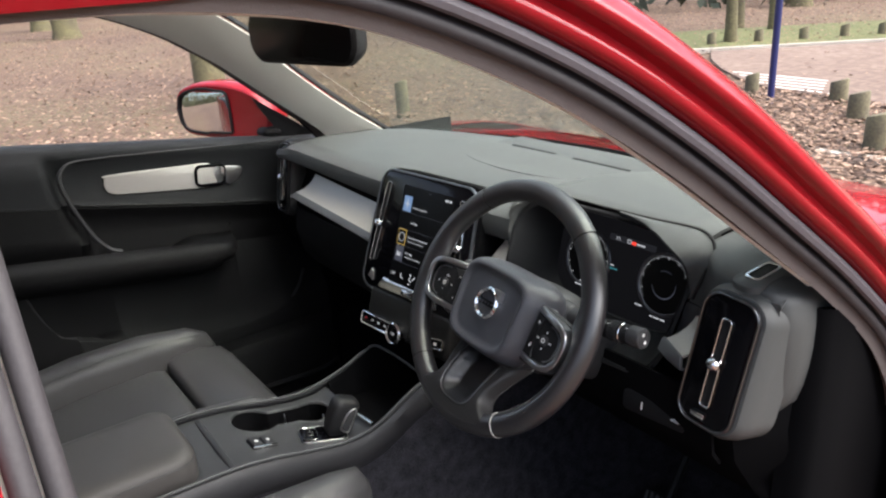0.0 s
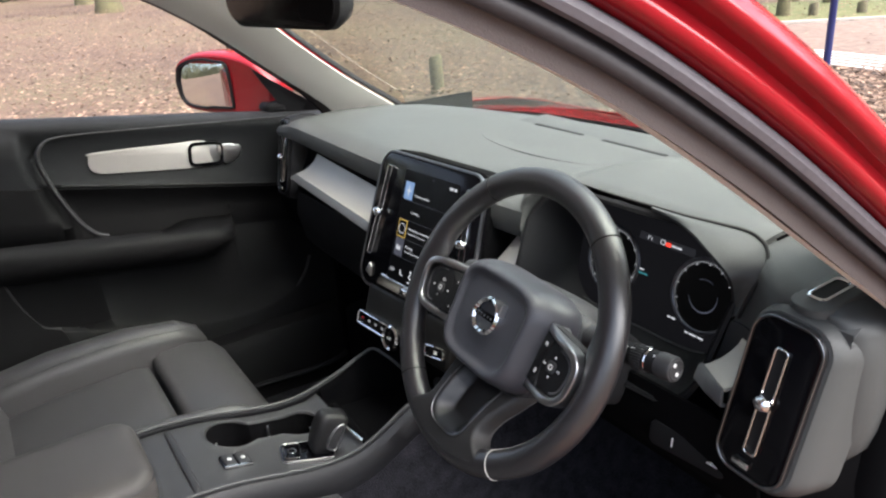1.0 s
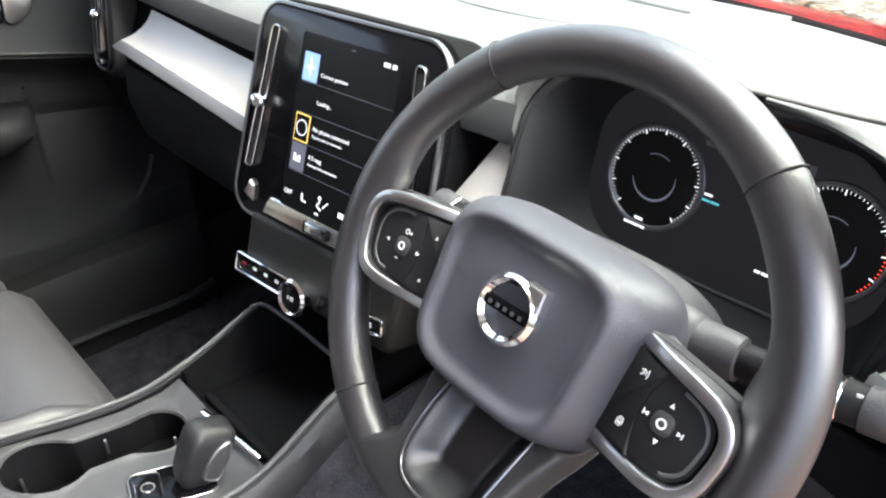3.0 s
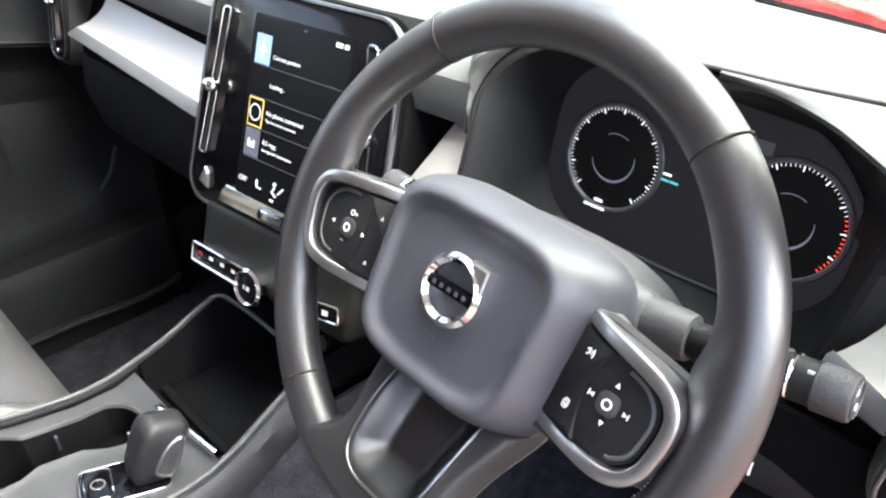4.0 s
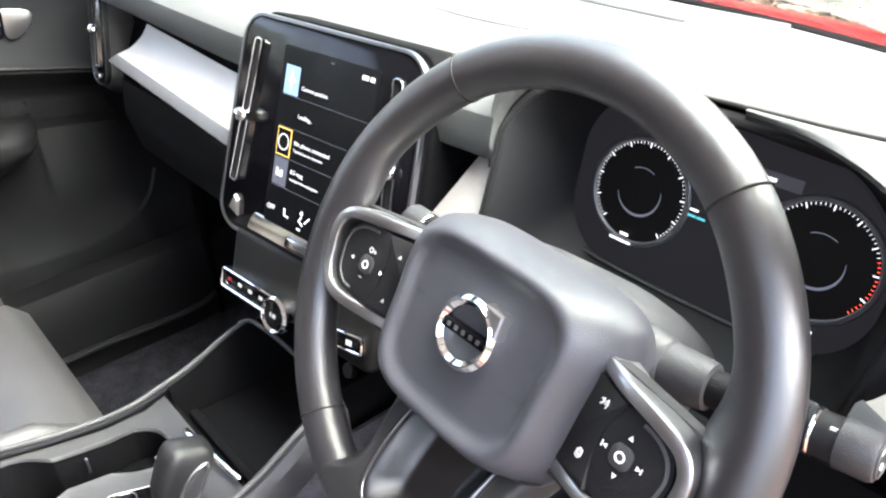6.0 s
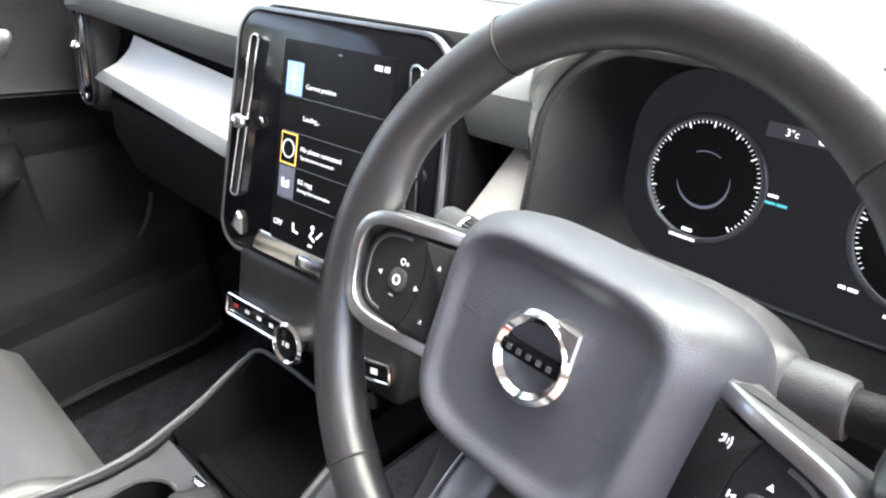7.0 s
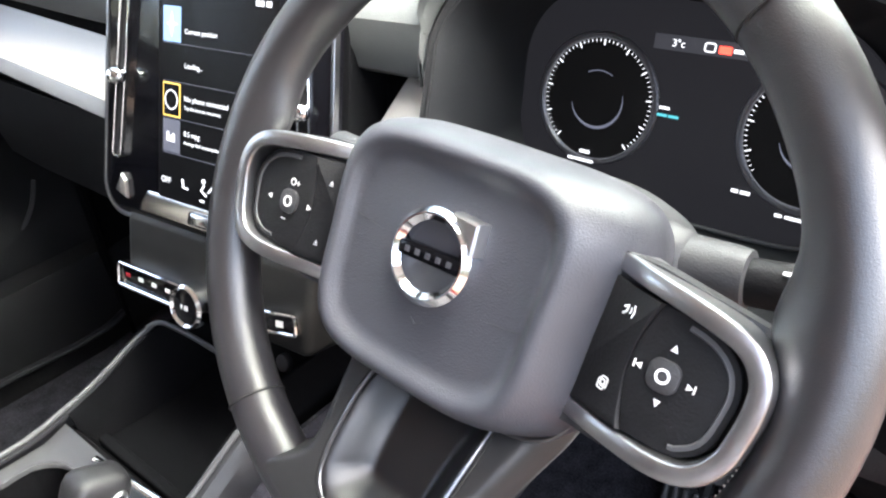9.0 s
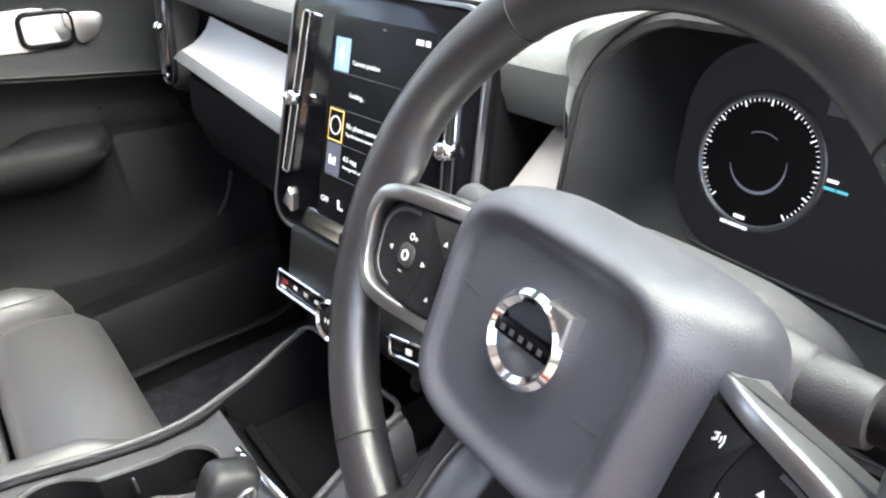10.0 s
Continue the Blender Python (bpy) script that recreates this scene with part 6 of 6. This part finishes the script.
# ---- outdoors ----
def ground_material(name, stops, scale, bump, rough=0.95):
    m = bpy.data.materials.new(name)
    m.use_nodes = True
    nt, n = m.node_tree, m.node_tree.nodes
    b = n["Principled BSDF"]
    co = n.new("ShaderNodeTexCoord")
    f, w, v = n.new("ShaderNodeTexNoise"), n.new("ShaderNodeTexNoise"), n.new("ShaderNodeTexVoronoi")
    f.inputs["Scale"].default_value, f.inputs["Detail"].default_value = scale, 8
    w.inputs["Scale"].default_value, w.inputs["Detail"].default_value = 0.25, 6
    v.inputs["Scale"].default_value = scale * 1.6
    for t in (f, w, v):
        nt.links.new(co.outputs["Object"], t.inputs["Vector"])
    mx = n.new("ShaderNodeMath")
    mx.operation = "ADD"
    sc = n.new("ShaderNodeMath")
    sc.operation = "MULTIPLY"
    sc.inputs[1].default_value = 0.5
    nt.links.new(v.outputs["Color"], sc.inputs[0])
    nt.links.new(f.outputs[0], mx.inputs[0])
    nt.links.new(sc.outputs[0], mx.inputs[1])
    m3 = n.new("ShaderNodeMath")
    m3.operation = "ADD"
    nt.links.new(mx.outputs[0], m3.inputs[0])
    nt.links.new(w.outputs[0], m3.inputs[1])
    mr = n.new("ShaderNodeMapRange")
    mr.inputs["From Min"].default_value, mr.inputs["From Max"].default_value = 0.75, 1.75
    nt.links.new(m3.outputs[0], mr.inputs["Value"])
    r = n.new("ShaderNodeValToRGB")
    while len(r.color_ramp.elements) < len(stops):
        r.color_ramp.elements.new(0.5)
    for e, (p, c) in zip(r.color_ramp.elements, stops):
        e.position, e.color = p, (*c, 1)
    nt.links.new(mr.outputs[0], r.inputs[0])
    nt.links.new(r.outputs[0], b.inputs["Base Color"])
    b.inputs["Roughness"].default_value = rough
    bp = n.new("ShaderNodeBump")
    bp.inputs["Strength"].default_value, bp.inputs["Distance"].default_value = bump, 0.03
    nt.links.new(mx.outputs[0], bp.inputs["Height"])
    nt.links.new(bp.outputs[0], b.inputs["Normal"])
    return m


LITTER = ground_material("leaf_litter", ((0.0, (0.022, 0.014, 0.010)), (0.3, (0.068, 0.040, 0.028)), (0.55, (0.135, 0.080, 0.054)), (0.78, (0.085, 0.074, 0.034)), (1.0, (0.25, 0.165, 0.115))), 16, 1.0)
ASPHALT = ground_material("worn_asphalt", ((0.0, (0.085, 0.055, 0.044)), (0.5, (0.135, 0.092, 0.072)), (1.0, (0.20, 0.145, 0.12))), 9, 0.2)
GRASSG = ground_material("thin_grass", ((0.0, (0.035, 0.035, 0.014)), (0.5, (0.085, 0.095, 0.030)), (1.0, (0.16, 0.135, 0.06))), 14, 0.8)
BARK = material("mossy_bark", (0.075, 0.056, 0.040), 0.9, vary=0.4, grain=30, bump=0.8, big=2.5, tint=(0.11, 0.10, 0.048))
POST = material("weathered_post_wood", (0.09, 0.075, 0.06), 0.9, vary=0.35, grain=45, bump=0.6, big=5, tint=(0.13, 0.115, 0.065))
CONC = material("kerb_concrete", (0.42, 0.38, 0.33), 0.9, vary=0.25, grain=40, bump=0.4, big=1.5)
PAINTW = material("worn_white_line", (0.6, 0.58, 0.54), 0.8, vary=0.2, grain=30, big=3)
BLUEP = material("blue_pole_paint", (0.012, 0.016, 0.085), 0.45, vary=0.15, grain=60, big=3)
LEAF = bpy.data.materials.new("dry_leaf")
LEAF.use_nodes = True
_n = LEAF.node_tree.nodes
_g = _n.new("ShaderNodeNewGeometry")
_r = _n.new("ShaderNodeValToRGB")
_r.color_ramp.elements.new(0.5)
for e, (p, c) in zip(_r.color_ramp.elements, ((0.0, (0.028, 0.017, 0.012)), (0.5, (0.135, 0.077, 0.050)), (1.0, (0.33, 0.22, 0.155)))):
    e.position, e.color = p, (*c, 1)
LEAF.node_tree.links.new(_g.outputs["Random Per Island"], _r.inputs[0])
LEAF.node_tree.links.new(_r.outputs[0], _n["Principled BSDF"].inputs["Base Color"])
_n["Principled BSDF"].inputs["Roughness"].default_value = 0.8

rows = []
gx = [-400, -120, -60, *np.linspace(-40, 20, 61), 60, 400]
gy = [-400, -100, -40, *np.linspace(-20, 40, 61), 100, 400]
for y in gy:
    rows.append([(x, y, -0.012 + (0.05 * noise.noise((x * 0.3, y * 0.3, 0)) - 0.03 if max(abs(x), abs(y)) > 3.5 and not (-9 < x < 30 and 4.4 < y < 11) else 0)) for x in gx])
tagged(part("ground", loft(rows, False), LITTER), "brown leaf-covered woodland ground", "ground", kind="structure")
DIRV = Vector((0.634, 0.773, 0)).normalized()   # the far kerb's run
NRM = Vector((-DIRV.y, DIRV.x, 0))


def lane(o, a0, a1, d0, d1, z):
    return [tuple(Vector(o) + DIRV * a + NRM * d + Vector((0, 0, z))) for a, d in ((a0, d0), (a1, d0), (a1, d1), (a0, d1))]


KO = (-5.615, 8.946, 0)
ROADP = [(-5.60, 8.94), (-5.1, 8.25), (-4.5, 7.62), (-3.9, 7.12), (-3.35, 6.76), (-2.63, 6.64), (-2.0, 6.46), (6, 5.2), (30, 3), (34, 40), (19.75, 39.87)]
def flat(name, quad, h, mat, label, cat):
    bm = bmesh.new()
    lo, hi = [bm.verts.new((x, y, z - h)) for x, y, z in quad], [bm.verts.new(q) for q in quad]
    bm.faces.new(hi), bm.faces.new(lo[::-1])
    for i in range(len(quad)):
        j = (i + 1) % len(quad)
        bm.faces.new((lo[i], lo[j], hi[j], hi[i]))
    return tagged(part(name, bm, mat, smooth=False), label, cat, kind="structure")


flat("road", [(x, y, 0.02) for x, y in ROADP], 0.05, ASPHALT, "pale worn pinkish car park asphalt", "road")
flat("kerb_far", lane(KO, -1.5, 40, 0.01, 0.07, 0.055), 0.12, CONC, "pale concrete kerb edging", "kerb")
flat("kerb_near", [(-1.62, 4.60, 0.03), (1.2, 4.90, 0.03), (1.2, 5.0, 0.03), (-1.64, 4.69, 0.03)], 0.08, CONC, "pale concrete kerb by the parking bay", "kerb")
flat("grass_verge", lane(KO, -2.5, 40, 0.08, 2.6, 0.045), 0.1, GRASSG, "thin green grass verge under trees", "grass")
for k in range(5):
    y = 6.80 + 0.16 * k
    x0 = float(np.interp(y, (6.76, 7.12, 7.62), (-3.30, -3.85, -4.45)))
    x1 = -2.72 - 0.45 * (y - 6.69)
    flat("road_marking", [(x0, y, 0.024), (x1, y - 0.05, 0.024), (x1, y - 0.015, 0.024), (x0, y + 0.035, 0.024)], 0.003, PAINTW, "worn white parking line on asphalt", "line")
flat("road_marking", [(-2.66, 6.69, 0.024), (-2.54, 6.68, 0.024), (-2.86, 7.34, 0.024), (-2.96, 7.34, 0.024)], 0.003, PAINTW, "worn white parking line on asphalt", "line")


def bollard(x, y, h, r, label):
    t = thing("bollard", (x, y, 0), label, "bollard", "wooden bollards")
    rg = []
    for z, s_ in ((-0.05, 1.05), (0.0, 1.02), (h * 0.5, 0.98), (h * 0.93, 0.96), (h * 0.985, 0.88), (h, 0.7)):
        rg.append([(x + s_ * r * math.cos(a) * (1 + 0.06 * noise.noise((x + math.cos(a), y + math.sin(a), z * 3))), y + s_ * r * math.sin(a), z + 0.02 * math.cos(a)) for a in np.linspace(0, 2 * math.pi, 14, endpoint=False)])
    part("post", loft(rg, True, False, (True, True)), POST, t)
    return t


for x, y, h, r in ((-2.42, 6.42, 0.22, 0.082), (-1.93, 5.80, 0.245, 0.084), (-1.35, 4.93, 0.275, 0.086), (-3.33, 6.45, 0.2, 0.07)):
    bollard(x, y, h, r, "short weathered wooden bollard beside the kerb")
for x, y in ((-5.95, 9.43), (-5.57, 10.05), (-5.14, 10.53), (-4.80, 11.05), (-4.46, 11.49), (-4.1, 12.0), (-3.75, 12.45)):
    bollard(x, y, 0.21, 0.068, "short wooden bollard on the grass verge")
bollard(-5.5, 3.62, 0.34, 0.07, "mossy green wooden post in the leaves")
pole = thing("signpost", (-2.95, 6.18, 0), "dark blue painted metal pole in the leaves", "pole")
part("pole", tube([(-2.95, 6.18, -0.1), (-2.95, 6.18, 1.5), (-2.93, 6.18, 3.2)], 0.032, 14), BLUEP, pole)


def limb(bm_list, p, d, L, r, depth, rnd):
    pts, rad = [p], [r]
    q = p.copy()
    for k in range(4):
        d = (d + Vector((rnd.uniform(-0.25, 0.25), rnd.uniform(-0.25, 0.25), rnd.uniform(-0.05, 0.2)))).normalized()
        q = q + d * (L / 4)
        pts.append(q.copy())
        rad.append(r * (1 - 0.2 * (k + 1)))
    bm_list.append(tube(pts, rad, 6 if depth else 5))
    if depth:
        for _ in range(3):
            k = rnd.randint(1, 4)
            nd = (d + Vector((rnd.uniform(-1, 1), rnd.uniform(-1, 1), rnd.uniform(-0.1, 0.6)))).normalized()
            limb(bm_list, pts[k], nd, L * 0.62, rad[k] * 0.7 + 0.004, depth - 1, rnd)


def tree(x, y, r, h, seed, label="bare winter tree with mossy trunk in leaf litter"):
    rnd = random.Random(seed)
    t = thing("tree", (x, y, 0), label, "tree", "woodland trees")
    path, rad = [], []
    for k in range(9):
        z = -0.15 + h * k / 8
        path.append((x + 0.05 * k * rnd.uniform(-1, 1) * r * 3, y + 0.05 * k * rnd.uniform(-1, 1) * r * 3, z))
        rad.append(r * (1.35 if k == 0 else 1.05 - 0.085 * k))
    path.insert(1, (x, y, 0.25))
    rad.insert(1, r * 1.08)
    part("trunk", tube(path, rad, 16, up=(0, 1, 0)), BARK, t, "mossy bark trunk")
    bl = []
    for k in range(9):
        z = rnd.uniform(0.38, 0.98)
        p = Vector(path[int(z * 8) + 1])
        a = rnd.uniform(0, 6.28)
        limb(bl, p, Vector((math.cos(a), math.sin(a), 0.55)).normalized(), h * rnd.uniform(0.25, 0.4), r * 0.32, 2, rnd)
    part("limbs", joined(*bl), BARK, t, "bare branches and twigs")
    return t


for i, (x, y, r, h) in enumerate(((-5.90, 9.83, 0.085, 7), (-7.40, 12.25, 0.095, 8), (-6.31, 11.60, 0.072, 7), (-7.83, 2.43, 0.17, 10), (-24.5, 4.0, 0.34, 14), (-30, 4.2, 0.30, 14), (-3.2, 13.5, 0.2, 11), (-0.5, 16.5, 0.2, 11), (-11, 13, 0.22, 12), (-9, 17, 0.25, 12), (-16, 11, 0.25, 13), (-20, -4, 0.3, 13), (-14, -9, 0.28, 12), (6, -7, 0.28, 12), (9, 3, 0.25, 11), (3, -11, 0.3, 13), (11, -3, 0.28, 12), (12, 9, 0.25, 12))):
    tree(x, y, r, h, 40 + i)

# far undergrowth closing the view behind the verge
rnd = random.Random(5)
vs, fs = [], []
for k in range(5200):
    a, d = rnd.uniform(-3, 45), rnd.uniform(7.5, 12)
    p = Vector(KO) + DIRV * a + NRM * d + Vector((0, 0, abs(rnd.gauss(0, 1.3)) + 0.05))
    u = Vector((rnd.uniform(-1, 1), rnd.uniform(-1, 1), rnd.uniform(-1, 1))).normalized() * rnd.uniform(0.12, 0.3)
    w = u.orthogonal().normalized() * rnd.uniform(0.06, 0.14)
    b0 = len(vs)
    vs += [tuple(p - u), tuple(p + w), tuple(p + u), tuple(p - w)]
    fs.append((b0, b0 + 1, b0 + 2, b0 + 3))
me = bpy.data.meshes.new("undergrowth")
me.from_pydata(vs, [], fs)
me.materials.append(material("dark_evergreen_leaf", (0.022, 0.03, 0.016), 0.7, vary=0.4, grain=6, bump=0))
tagged(new("undergrowth", me), "dark evergreen undergrowth behind the verge", "bushes", kind="stuff")

# bare woodland added all round, to cut low sky light and darken reflections
vs, fs = [], []
for k in range(26000):
    a, d = rnd.uniform(0, 2 * math.pi), rnd.uniform(34, 60)
    z = 10 * rnd.random() ** 1.7
    up = rnd.random() < 0.25
    p = Vector((math.cos(a) * d - 4, math.sin(a) * d + 3, z))
    u = (Vector((rnd.uniform(-0.2, 0.2), rnd.uniform(-0.2, 0.2), 1)) if up else Vector((rnd.uniform(-1, 1), rnd.uniform(-1, 1), rnd.uniform(-0.4, 1)))).normalized() * rnd.uniform(0.5, 1.6)
    w = u.cross(Vector((-math.sin(a), math.cos(a), 0.1))).cross(u).normalized() * rnd.uniform(0.08, 0.35)
    b0 = len(vs)
    vs += [tuple(p - u), tuple(p + w), tuple(p + u), tuple(p - w)]
    fs.append((b0, b0 + 1, b0 + 2, b0 + 3))
me = bpy.data.meshes.new("woodland")
me.from_pydata(vs, [], fs)
me.materials.append(material("winter_branches", (0.07, 0.06, 0.045), 0.9, vary=0.5, grain=2, bump=0, big=0.2, tint=(0.06, 0.065, 0.03)))
tagged(new("woodland", me), "added ring of bare brown winter woodland that dims the horizon", "trees", kind="stuff")

# fallen leaves
def on_road(x, y):
    odd = False
    for (x0, y0), (x1, y1) in zip(ROADP, ROADP[1:] + ROADP[:1]):
        if (y0 > y) != (y1 > y) and x < x0 + (y - y0) * (x1 - x0) / (y1 - y0):
            odd = not odd
    return odd


vs, fs = [], []
for k in range(110000):
    if k < 96000:
        a, d = radians(rnd.uniform(0, 360) if k % 4 == 0 else rnd.uniform(75, 188)), 1.2 + 28 * rnd.random() ** 1.5
        x, y = math.cos(a) * d, math.sin(a) * d
    else:
        x, y = rnd.uniform(-4.5, 1), rnd.uniform(3.2, 6.6)
    if -0.95 < x < 0.95 and -2.6 < y < 1.9:
        continue
    if on_road(x, y) and rnd.random() < 0.97:
        continue
    s_ = rnd.uniform(0.014, 0.038)
    a = rnd.uniform(0, 6.28)
    c, s2 = math.cos(a) * s_, math.sin(a) * s_
    z = 0.03 + 0.02 * rnd.random()
    cu = rnd.uniform(-0.4, 0.6) * s_
    b0 = len(vs)
    vs += [(x - c, y - s2, z + cu), (x + s2 * 0.55, y - c * 0.55, z + rnd.uniform(-0.2, 0.2) * s_), (x + c, y + s2, z + cu * rnd.uniform(-1, 1)), (x - s2 * 0.55, y + c * 0.55, z + rnd.uniform(-0.2, 0.3) * s_)]
    fs += [(b0, b0 + 1, b0 + 2), (b0, b0 + 2, b0 + 3)]
me = bpy.data.meshes.new("fallen_leaves")
me.from_pydata(vs, [], fs)
me.materials.append(LEAF)
tagged(new("fallen_leaves", me), "dry brown fallen leaves over the woodland floor", "leaves", kind="stuff")
